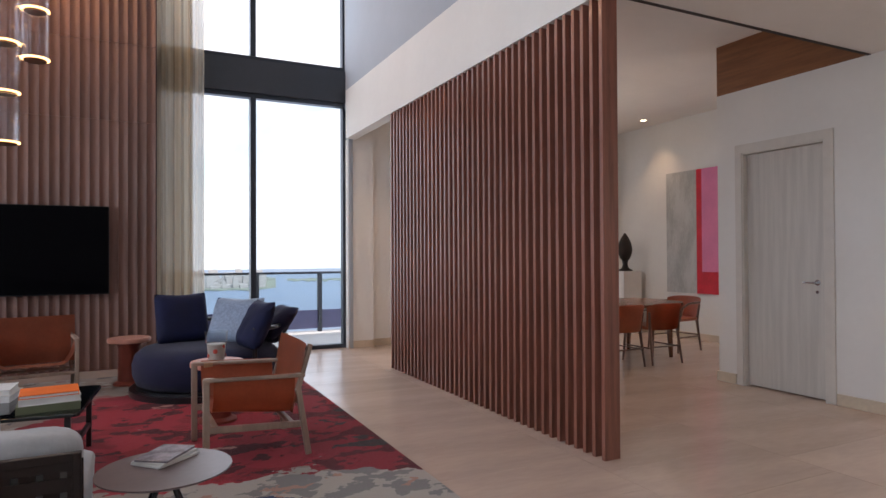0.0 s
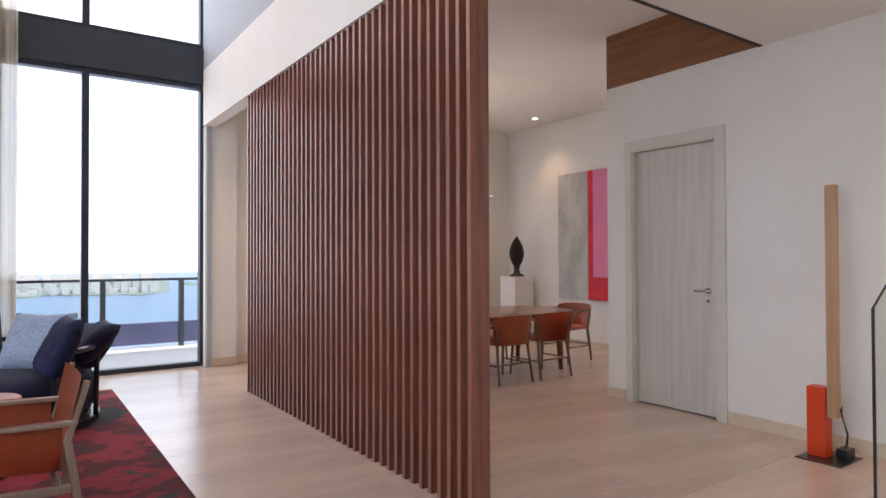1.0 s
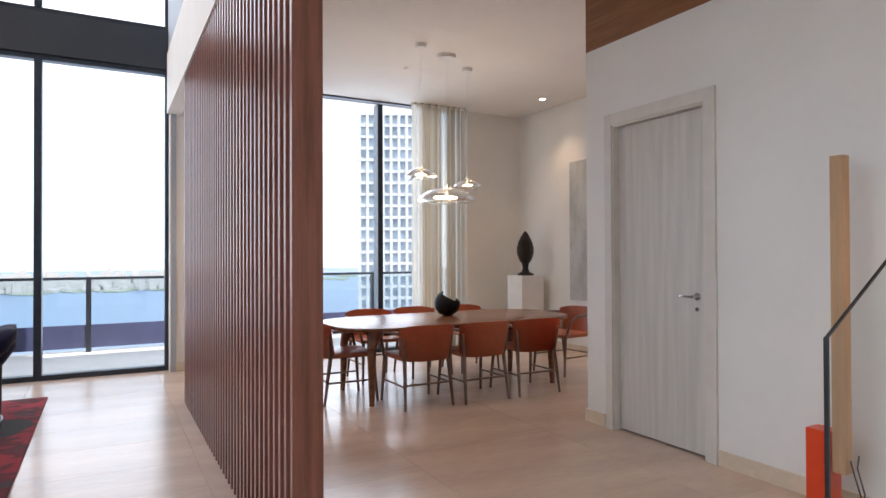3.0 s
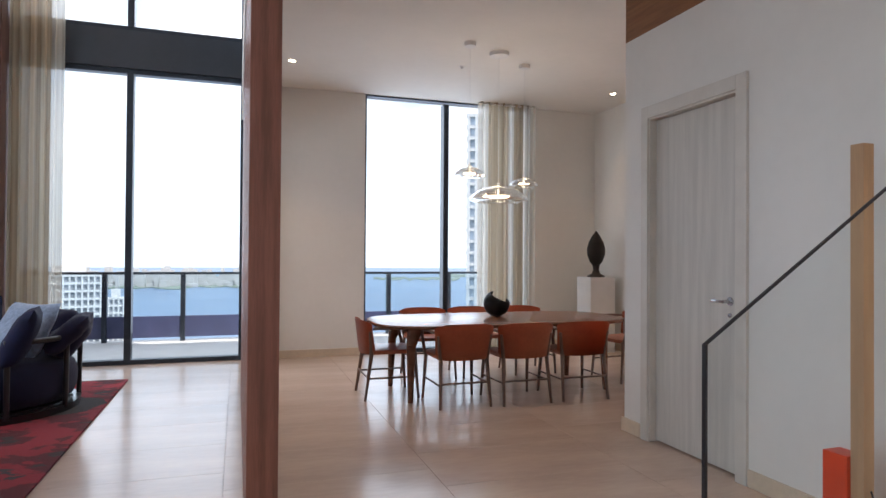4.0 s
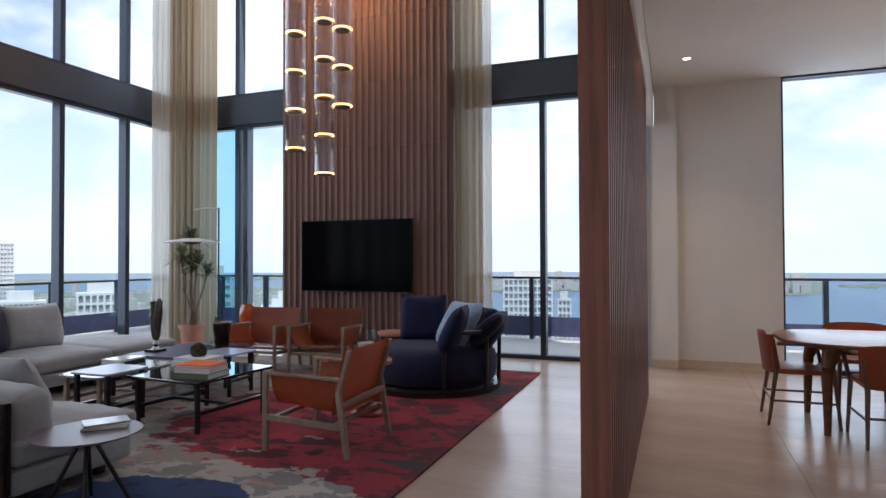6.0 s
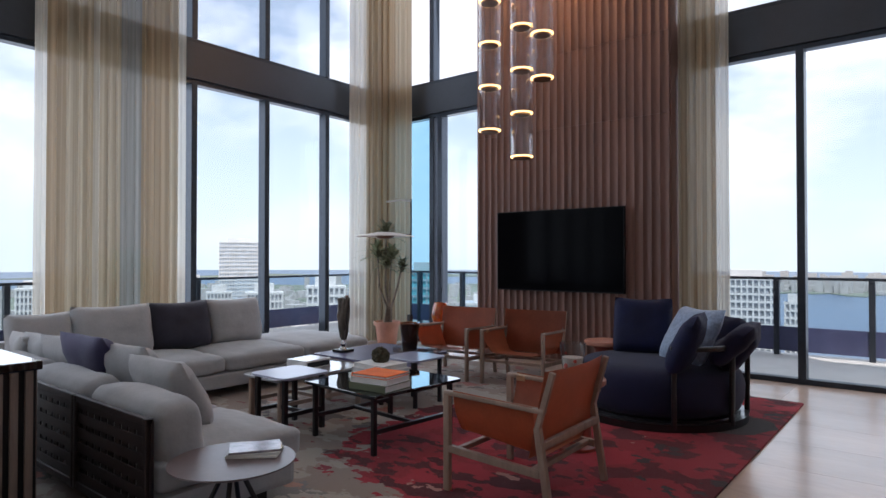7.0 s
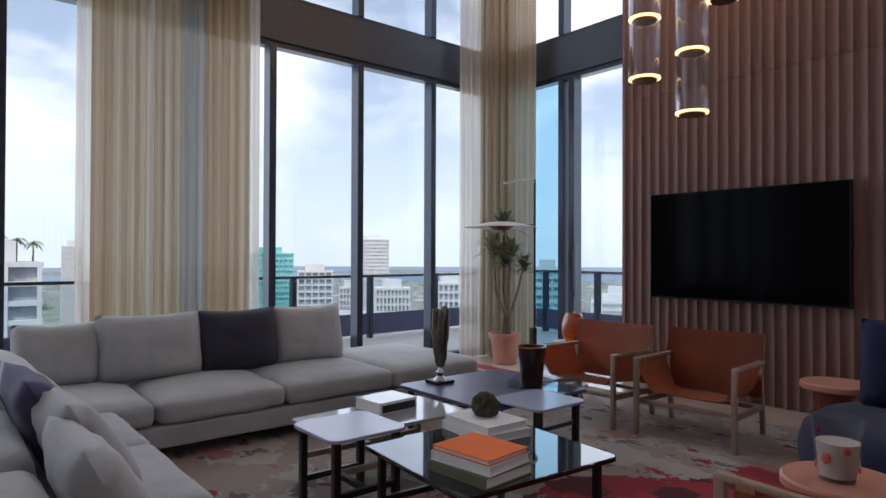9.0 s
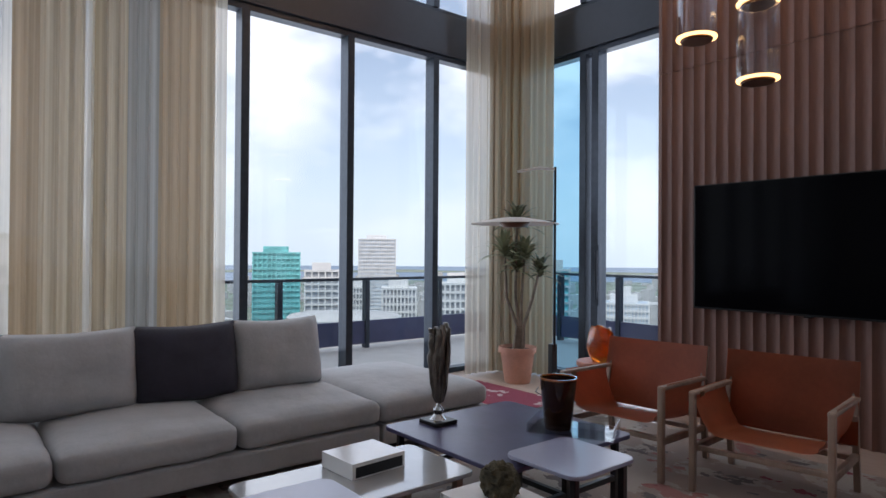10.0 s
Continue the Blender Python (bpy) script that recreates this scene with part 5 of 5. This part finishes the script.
plinth = new("plinth", mesh_of("plinth", boxes((8.54, 8.77, 0, 8.93, 9.13, 1.04), bevel=0.003), PLINTH))
tagged(plinth, "white painted plinth in the dining corner", "plinth")
sc = thing("flame_sculpture", "dark bronze leaf shaped sculpture on the plinth", "sculpture", (8.735, 8.95, 1.04))
part("foot", lathe(bmesh.new(), [(0, 0), (0.125, 0), (0.12, 0.02), (0.06, 0.05), (0.042, 0.10), (0.05, 0.17), (0, 0.18)], 28), DARK_BRONZE, sc, "", 50)
bm = lathe(bmesh.new(), [(0, 0.15), (0.05, 0.16), (0.10, 0.22), (0.138, 0.32), (0.14, 0.40), (0.115, 0.49), (0.07, 0.57), (0.025, 0.63), (0, 0.655)], 28)
for v in bm.verts:
    v.co.x *= 1.0
    v.co.y *= 0.62
part("leaf_body", bm, DARK_BRONZE, sc, "", 50)

art = thing("painting", "large abstract painting in grey, scarlet and pink", "painting", (XE - 0.03, 7.68, 1.67))
part("stretcher_frame", boxes((-0.008, -0.93, -0.955, 0.028, 0.60, 0.955)), CANVAS_DARK, art)
part("grey_field", boxes((-0.016, 0.0, -0.955, -0.008, 0.60, 0.955)), CANVAS_GREY, art, "grey brushed field")
part("red_band", boxes((-0.016, -0.10, -0.955, -0.008, -0.002, 0.955)), CANVAS_RED, art, "scarlet upright band")
part("pink_field", boxes((-0.016, -0.93, -0.62, -0.008, -0.102, 0.955)), CANVAS_PINK, art, "pink field")
part("red_foot", boxes((-0.016, -0.93, -0.955, -0.008, -0.102, -0.622)), CANVAS_RED, art, "scarlet lower field")


def glass_pendant(x, y, z, r, h, cap=0.062):
    p = thing("pendant_light", "clear blown glass pendant over the dining table", "pendant light", (x, y, z), group="glass pendants")
    prof = [(0.012, h), (r * 0.35, h * 0.94), (r * 0.7, h * 0.70), (r * 0.95, h * 0.36), (r, h * 0.16), (r * 0.9, 0.01), (r * 0.72, 0.0), (r * 0.70, 0.004), (r * 0.88, 0.014), (r * 0.985, h * 0.17), (r * 0.93, h * 0.36), (r * 0.68, h * 0.67), (r * 0.34, h * 0.90), (0.012, h - 0.006)]
    shade = part("shade", lathe(bmesh.new(), prof, 48), BLOWN, p, "clear glass shade", 60)
    shade.visible_shadow = False
    bm = lathe(bmesh.new(), [(r * 0.40, h * 0.42), (r * 0.62, h * 0.30), (r * 0.60, h * 0.26), (r * 0.38, h * 0.36), (r * 0.40, h * 0.42)], 40)
    part("inner_shade", bm, BLOWN, shade, "inner glass ring", 60).visible_shadow = False
    part("light_disc", lathe(bmesh.new(), [(0, h * 0.42), (r * 0.36, h * 0.41), (r * 0.36, h * 0.33), (0, h * 0.33)], 32), LED, p, "glowing disc", 50)
    for k in (0.30, 0.52, 0.80):
        part("glass_rib", lathe(bmesh.new(), [(r * k, h * (1.02 - 0.75 * k * k)), (r * k + 0.006, h * (1.02 - 0.75 * k * k) - 0.004), (r * k, h * (1.02 - 0.75 * k * k) - 0.010), (r * k - 0.006, h * (1.02 - 0.75 * k * k) - 0.004), (r * k, h * (1.02 - 0.75 * k * k))], 40), BLOWN, shade, "", 60).visible_shadow = False
    part("socket", tube(bmesh.new(), (0, 0, h * 0.42), (0, 0, h + 0.03), 0.012), TRIMWHITE, p, "", 40)
    part("cable", tube(bmesh.new(), (0, 0, h), (0, 0, DIN - z - 0.02), 0.0014, None, 6), TRIMWHITE, p)
    part("canopy", lathe(bmesh.new(), [(0, DIN - z - 0.045), (cap - 0.006, DIN - z - 0.04), (cap, DIN - z), (0, DIN - z)], 28), TRIMWHITE, p, "", 40)


glass_pendant(6.14, 7.17, 2.115, 0.165, 0.11)
glass_pendant(6.54, 7.36, 1.895, 0.315, 0.17, 0.105)
glass_pendant(6.98, 7.66, 2.10, 0.165, 0.11)


def downlight(x, y, z, watts=0.0):
    d = thing("downlight", "small recessed ceiling downlight", "downlight", (x, y, z), group="downlights")
    part("trim", lathe(bmesh.new(), [(0.038, -0.002), (0.055, -0.006), (0.058, 0.0), (0.038, 0.0), (0.038, -0.002)], 24), TRIMWHITE, d, "", 40)
    part("lens", lathe(bmesh.new(), [(0, -0.0015), (0.037, -0.0015), (0.037, 0.0), (0, 0.0)], 20), LED, d, "glowing lens")
    if watts:
        data = bpy.data.lights.new("downlight_beam", "SPOT")
        data.energy, data.spot_size, data.spot_blend, data.color, data.shadow_soft_size = watts, radians(95), 0.8, (1.0, 0.72, 0.45), 0.04
        ob = new("downlight_beam", data)
        ob.matrix_world = look((x, y, z - 0.02), (x, y, 0))


for x, y in ((4.48, 6.44), (4.48, 8.38), (8.62, 8.38), (8.62, 6.3)):
    downlight(x, y, DIN, 24 if x < 8 else 13)
for x, y in ((6.42, 2.2), (6.42, 0.6)):
    downlight(x, y, LOW, 22)
sp = thing("sprinkler", "small white ceiling sprinkler head", "sprinkler", (6.33, 7.94, DIN))
part("head", lathe(bmesh.new(), [(0, -0.03), (0.012, -0.028), (0.014, -0.01), (0.035, -0.004), (0.035, 0), (0, 0)], 20), TRIMWHITE, sp, "", 40)
curtain("curtain", "tall cream curtain drawn aside in the dining window", [(7.10, 9.36), (7.98, 9.36)], 0.012, DIN - 0.035, [(0.16, SHEER), (0.36, DRAPE), (0.10, SHEER), (0.14, DRAPE), (0.24, SHEER)], 0.05)

# ---- hall ----
OAK = material("pale oak", (0.50, 0.31, 0.17), 0.5, vary=0.12, scale=3, stretch=(6, 6, 0.5), bump=0.05)
RED_LACQUER = material("orange red lacquer", (0.72, 0.06, 0.012), 0.4, vary=0.05)
pole = thing("floor_lamp", "slim oak upright lamp on an orange red block", "floor lamp", (6.47, 3.32, 0))
part("base_plate", boxes((-0.16, -0.14, 0, 0.16, 0.14, 0.008), bevel=0.002), BLACK_METAL, pole)
part("red_block", boxes((-0.045, 0.0, 0.008, 0.06, 0.115, 0.468), bevel=0.002), RED_LACQUER, pole, "orange red lacquered block")
part("pole", boxes((-0.03, -0.067, 0.275, 0.03, -0.006, 1.815), bevel=0.002), OAK, pole, "slim pale oak upright")
part("bracket", boxes((-0.012, -0.007, 0.30, 0.012, 0.001, 0.42)), BLACK_METAL, pole)
part("transformer", boxes((0.03, -0.10, 0.008, 0.15, -0.03, 0.065), bevel=0.006), BLACK_METAL, pole, "black transformer")
bm = bmesh.new()
cab_pts = [Vector((0.09, -0.065, 0.06)), Vector((0.06, -0.09, 0.16)), Vector((0.02, -0.085, 0.26)), Vector((0.005, -0.072, 0.34))]
for p, q in zip(cab_pts, cab_pts[1:]):
    tube(bm, p, q, 0.004, None, 6)
cab_pts = [Vector((0.12, -0.065, 0.06)), Vector((0.17, -0.05, 0.14)), Vector((0.20, -0.0, 0.25)), Vector((0.255, 0.02, 0.30))]
for p, q in zip(cab_pts, cab_pts[1:]):
    tube(bm, p, q, 0.004, None, 6)
part("cable", bm, BLACK_METAL, pole)

# glass balustrade of the stair
RAIL_METAL = material("dark satin steel", (0.06, 0.06, 0.065), 0.3, 0.9, vary=0.1, scale=20)
STAIR_GLASS = pane_glass("clear balustrade glass", (0.93, 0.955, 0.95), 0.5)
bal = thing("glass_balustrade", "glass stair balustrade with a thin dark rail", "balustrade", (4.938, 2.48, 0))
L, SL = 2.1, 0.665
bm = bmesh.new()
face = bm.faces.new([bm.verts.new(p) for p in ((0, 0, 0.0), (L, 0, 0.0), (L, 0, 1.12 + SL * L), (0, 0, 1.12))])
bmesh.ops.solidify(bm, geom=[face], thickness=0.014)
part("glass_panel", bm, STAIR_GLASS, bal).visible_shadow = False
part("handrail", bar(bmesh.new(), (-0.004, 0, 1.122), (L, 0, 1.122 + SL * L), 0.007, 0.007, 0.001), RAIL_METAL, bal)
part("edge_profile", boxes((-0.005, -0.006, 0.0, 0.002, 0.006, 1.125), bevel=0.001), BLACK_METAL, bal)

# ---- outside ----
SEA = material("calm blue bay water", (0.05, 0.105, 0.185), 0.35, vary=0.12, scale=0.004, stretch=(1, 3, 1), bump=0.1, bump_scale=0.2)
LAND = material("hazy green and grey city ground", (0.16, 0.19, 0.15), 0.9, vary=0.3, scale=0.02)
WHITE_CONC = material("sunlit white concrete", (0.62, 0.61, 0.59), 0.8, vary=0.05, scale=0.2)
# tower glazing is lightened, so distance haze is painted into its colours
SHADE_GLASS = material("haze-paled grey tower glazing", (0.30, 0.315, 0.335), 0.6, vary=0.3, scale=0.35)
TEAL_GLASS = material("haze-paled teal tower glazing", (0.16, 0.46, 0.46), 0.3, vary=0.35, scale=0.12, stretch=(1, 1, 3))
BLUE_GLASS = material("pale blue tower glazing", (0.45, 0.52, 0.59), 0.5, vary=0.25, scale=0.3)
GREY_CONC = material("warm grey concrete", (0.42, 0.41, 0.40), 0.85, vary=0.1, scale=0.2)
SEA_Z = -95.0
setting("water", boxes((-4900, -4900, SEA_Z - 5, 4900, 4900, SEA_Z)), SEA, "blue bay reaching the horizon")
EYE0 = (3.0, 3.0)


def far_point(az, dist):
    return EYE0[0] + dist * math.sin(radians(az)), EYE0[1] + dist * math.cos(radians(az))


def shore(name, az0, az1, near, far, seed, label):
    bm = bmesh.new()
    pts = []
    n = 26
    for i in range(n + 1):
        pts.append(far_point(az0 + (az1 - az0) * i / n, far * (1 + 0.10 * noise.noise(Vector((i * 0.5, seed, 0))))))
    for i in range(n, -1, -1):
        pts.append(far_point(az0 + (az1 - az0) * i / n, near * (1 + 0.12 * noise.noise(Vector((i * 0.6, seed, 4))))))
    outline(bm, pts, SEA_Z, SEA_Z + 1.5)
    setting(name, bm, LAND, label)


shore("ground_city", -130, -21, 40, 2300, 1.0, "green and grey city ground")
shore("ground_coast", -20, 11, 1900, 2900, 2.0, "far low coast across the bay")
shore("ground_island", 12, 20, 2500, 2750, 3.0, "far low green island")
shore("ground_island_east", 18, 34, 2900, 3300, 5.0, "far low green island")
shore("ground_far_shore", -110, -25, 3300, 3700, 7.0, "far hazy shore")


def tower(label, az, width, el, dist, glass, slab_mat, floors=18, piers=4, depth=None, rz=0.0, floor_h=3.4, over=0.7):
    """A tower seen at that bearing, with its top at the elevation el."""
    floors, piers, floor_h = int(floors * 1.2), int(piers * 1.8), floor_h * 0.84
    w = 2 * dist * math.tan(radians(width / 2))
    d = w * 0.8 if depth is None else depth
    top = 1.4 + dist * math.tan(radians(el))
    t = thing("tower", label, "building", (*far_point(az, dist + d / 2), 0), -az + rz)
    part("core", boxes((-w / 2 + over, -d / 2 + over, SEA_Z, w / 2 - over, d / 2 - over, top)), glass, t)
    me = mesh_of("floor_slab", boxes((-w / 2, -d / 2, 0, w / 2, d / 2, floor_h * 0.27)), slab_mat)
    for k in range(floors):
        piece("floor_slab", me, t, pose(0, 0, top - k * floor_h - floor_h * 0.27))
    me = mesh_of("pier", boxes((-0.3, -0.3, top - floors * floor_h, 0.3, 0.5, top)), slab_mat)
    for k in range(piers + 1):
        x = -w / 2 + 0.5 + (w - 1.0) * k / piers
        piece("pier", me, t, pose(x, -d / 2 + 0.2, 0))
        if k in (0, piers):
            piece("pier", me, t, pose(x, d / 2 - 0.6, 0))
    part("plant_room", boxes((-w * 0.28, -d * 0.25, top, w * 0.25, d * 0.25, top + floor_h * 1.1)), slab_mat, t)
    return t


tower("teal glass office tower with pale crown", -66.0, 4.2, 0.1, 320, TEAL_GLASS, TEAL_GLASS, 24, 6, floor_h=3.2)
tower("white apartment tower with deep balconies", -62.0, 3.2, -1.5, 270, SHADE_GLASS, WHITE_CONC, 18, 3)
tower("pale tower with a fine window grid", -57.1, 3.5, 1.4, 520, BLUE_GLASS, WHITE_CONC, 22, 9, floor_h=3.6)
tower("grey and white apartment block", -55.0, 3.3, -3.1, 230, SHADE_GLASS, WHITE_CONC, 16, 5)
tower("grey and white apartment block beyond the corner", -49.6, 3.6, -2.6, 210, SHADE_GLASS, WHITE_CONC, 16, 4)
tower("slender apartment tower with balcony slabs", -40.8, 2.8, -1.25, 220, TEAL_GLASS, GREY_CONC, 20, 2)
tower("white stepped apartment tower", -34.8, 4.4, -4.2, 270, BLUE_GLASS, WHITE_CONC, 12, 8)
tower("white stepped crown of an apartment tower", -34.8, 2.4, -3.4, 276, BLUE_GLASS, WHITE_CONC, 5, 5, 6)
tower("white apartment tower over the bay", -12.6, 4.6, -1.7, 260, SHADE_GLASS, WHITE_CONC, 16, 6)
tower("white apartment tower over the bay", -9.3, 1.3, -3.6, 270, SHADE_GLASS, WHITE_CONC, 10, 2)
tower("tall blue and white apartment tower near the bay", 24.6, 7.0, 13.1, 130, BLUE_GLASS, WHITE_CONC, 22, 5, floor_h=2.9)
tower("dark curved residential block with balcony bands", -86.5, 7.0, -0.7, 110, SHADE_GLASS, WHITE_CONC, 12, 2)
tower("pale office tower in the city", -81.2, 1.7, 0.6, 420, BLUE_GLASS, WHITE_CONC, 20, 7)
tower("pale office tower in the city", -79.0, 2.1, -0.4, 380, SHADE_GLASS, WHITE_CONC, 18, 6)
tower("white hotel tower in the city", -76.2, 3.2, -1.6, 330, SHADE_GLASS, WHITE_CONC, 16, 7)
tower("white hotel tower in the city", -72.4, 2.6, -2.4, 300, SHADE_GLASS, WHITE_CONC, 14, 5)
tower("grey and white apartment block", -58.8, 2.2, -3.0, 300, SHADE_GLASS, WHITE_CONC, 14, 4)
tower("low white block before the towers", -78.5, 5.5, -6.3, 190, SHADE_GLASS, WHITE_CONC, 6, 8)
rd = thing("round_hall", "broad pale round-roofed hall", "building", (*far_point(-59.9, 175), 0))
part("wall", lathe(bmesh.new(), [(15, SEA_Z), (15, -17.5), (0, -17.5)], 48), GREY_CONC, rd, "", 40)
part("roof", lathe(bmesh.new(), [(15.6, -18.0), (15.6, -15.9), (15.0, -15.4), (0, -14.6)], 48), GREY_CONC, rd, "", 40)

# roof palms on the dark block
pb = far_point(-86.0, 118)
ROOF_Z = 1.4 + 110 * math.tan(radians(-0.7))
random.seed(21)
for k in range(5):
    p = thing("palm_tree", "small palm on a roof terrace", "palm", (pb[0] + random.uniform(-2, 2), pb[1] - 4.5 + 2.3 * k, ROOF_Z), group="roof palms")
    h = random.uniform(2.6, 4.2)
    part("trunk", tube(bmesh.new(), (0, 0, 0), (0.2, 0.1, h), 0.16, 0.10, 8), BARK, p)
    bm = bmesh.new()
    for q in range(16):
        a = 2.4 * q
        d0 = Vector((math.cos(a), math.sin(a), 0.7 - 0.06 * q))
        side = Vector((-math.sin(a), math.cos(a), 0))
        last = None
        for s in range(5):
            t = s / 4
            c0 = Vector((0.2, 0.1, h)) + d0 * 1.7 * t - Vector((0, 0, 1.3 * t * t))
            w = 0.22 * math.sin(math.pi * min(1, 0.15 + t * 0.85)) + 0.01
            cur = (bm.verts.new(c0 - side * w), bm.verts.new(c0 + side * w))
            if last:
                bm.faces.new((last[0], last[1], cur[1], cur[0]))
            last = cur
    part("crown", bm, LEAF, p)

# far low city
random.seed(31)
verts, faces = [], []
for k in range(1900):
    if k < 950:
        az, dist = random.uniform(-98, -22), 330 * (1 + 5.5 * random.random() ** 1.5)
        h, w = random.uniform(4, 18) + (random.random() ** 6) * 34, random.uniform(8, 26)
    else:
        az, dist = random.uniform(-19, 10), random.uniform(1950, 2700)
        h, w = random.uniform(3, 12) + (random.random() ** 4) * 42, random.uniform(8, 24)
    x, y = far_point(az, dist)
    b = len(verts)
    z0, z1 = SEA_Z, SEA_Z + 1.5 + h
    d = w * random.uniform(0.5, 1.2)
    for zz in (z0, z1):
        for sx, sy in ((-1, -1), (1, -1), (1, 1), (-1, 1)):
            verts.append((x + sx * w / 2, y + sy * d / 2, zz))
    faces += [tuple(b + i for i in q) for q in ((4, 5, 6, 7), (0, 1, 5, 4), (1, 2, 6, 5), (2, 3, 7, 6), (3, 0, 4, 7))]
me = bpy.data.meshes.new("distant_city")
me.from_pydata(verts, [], faces)
me.materials.append(GREY_CONC)
city = new("distant_city", me)
tagged(city, "countless low pale buildings of the distant city", "buildings", kind="stuff")
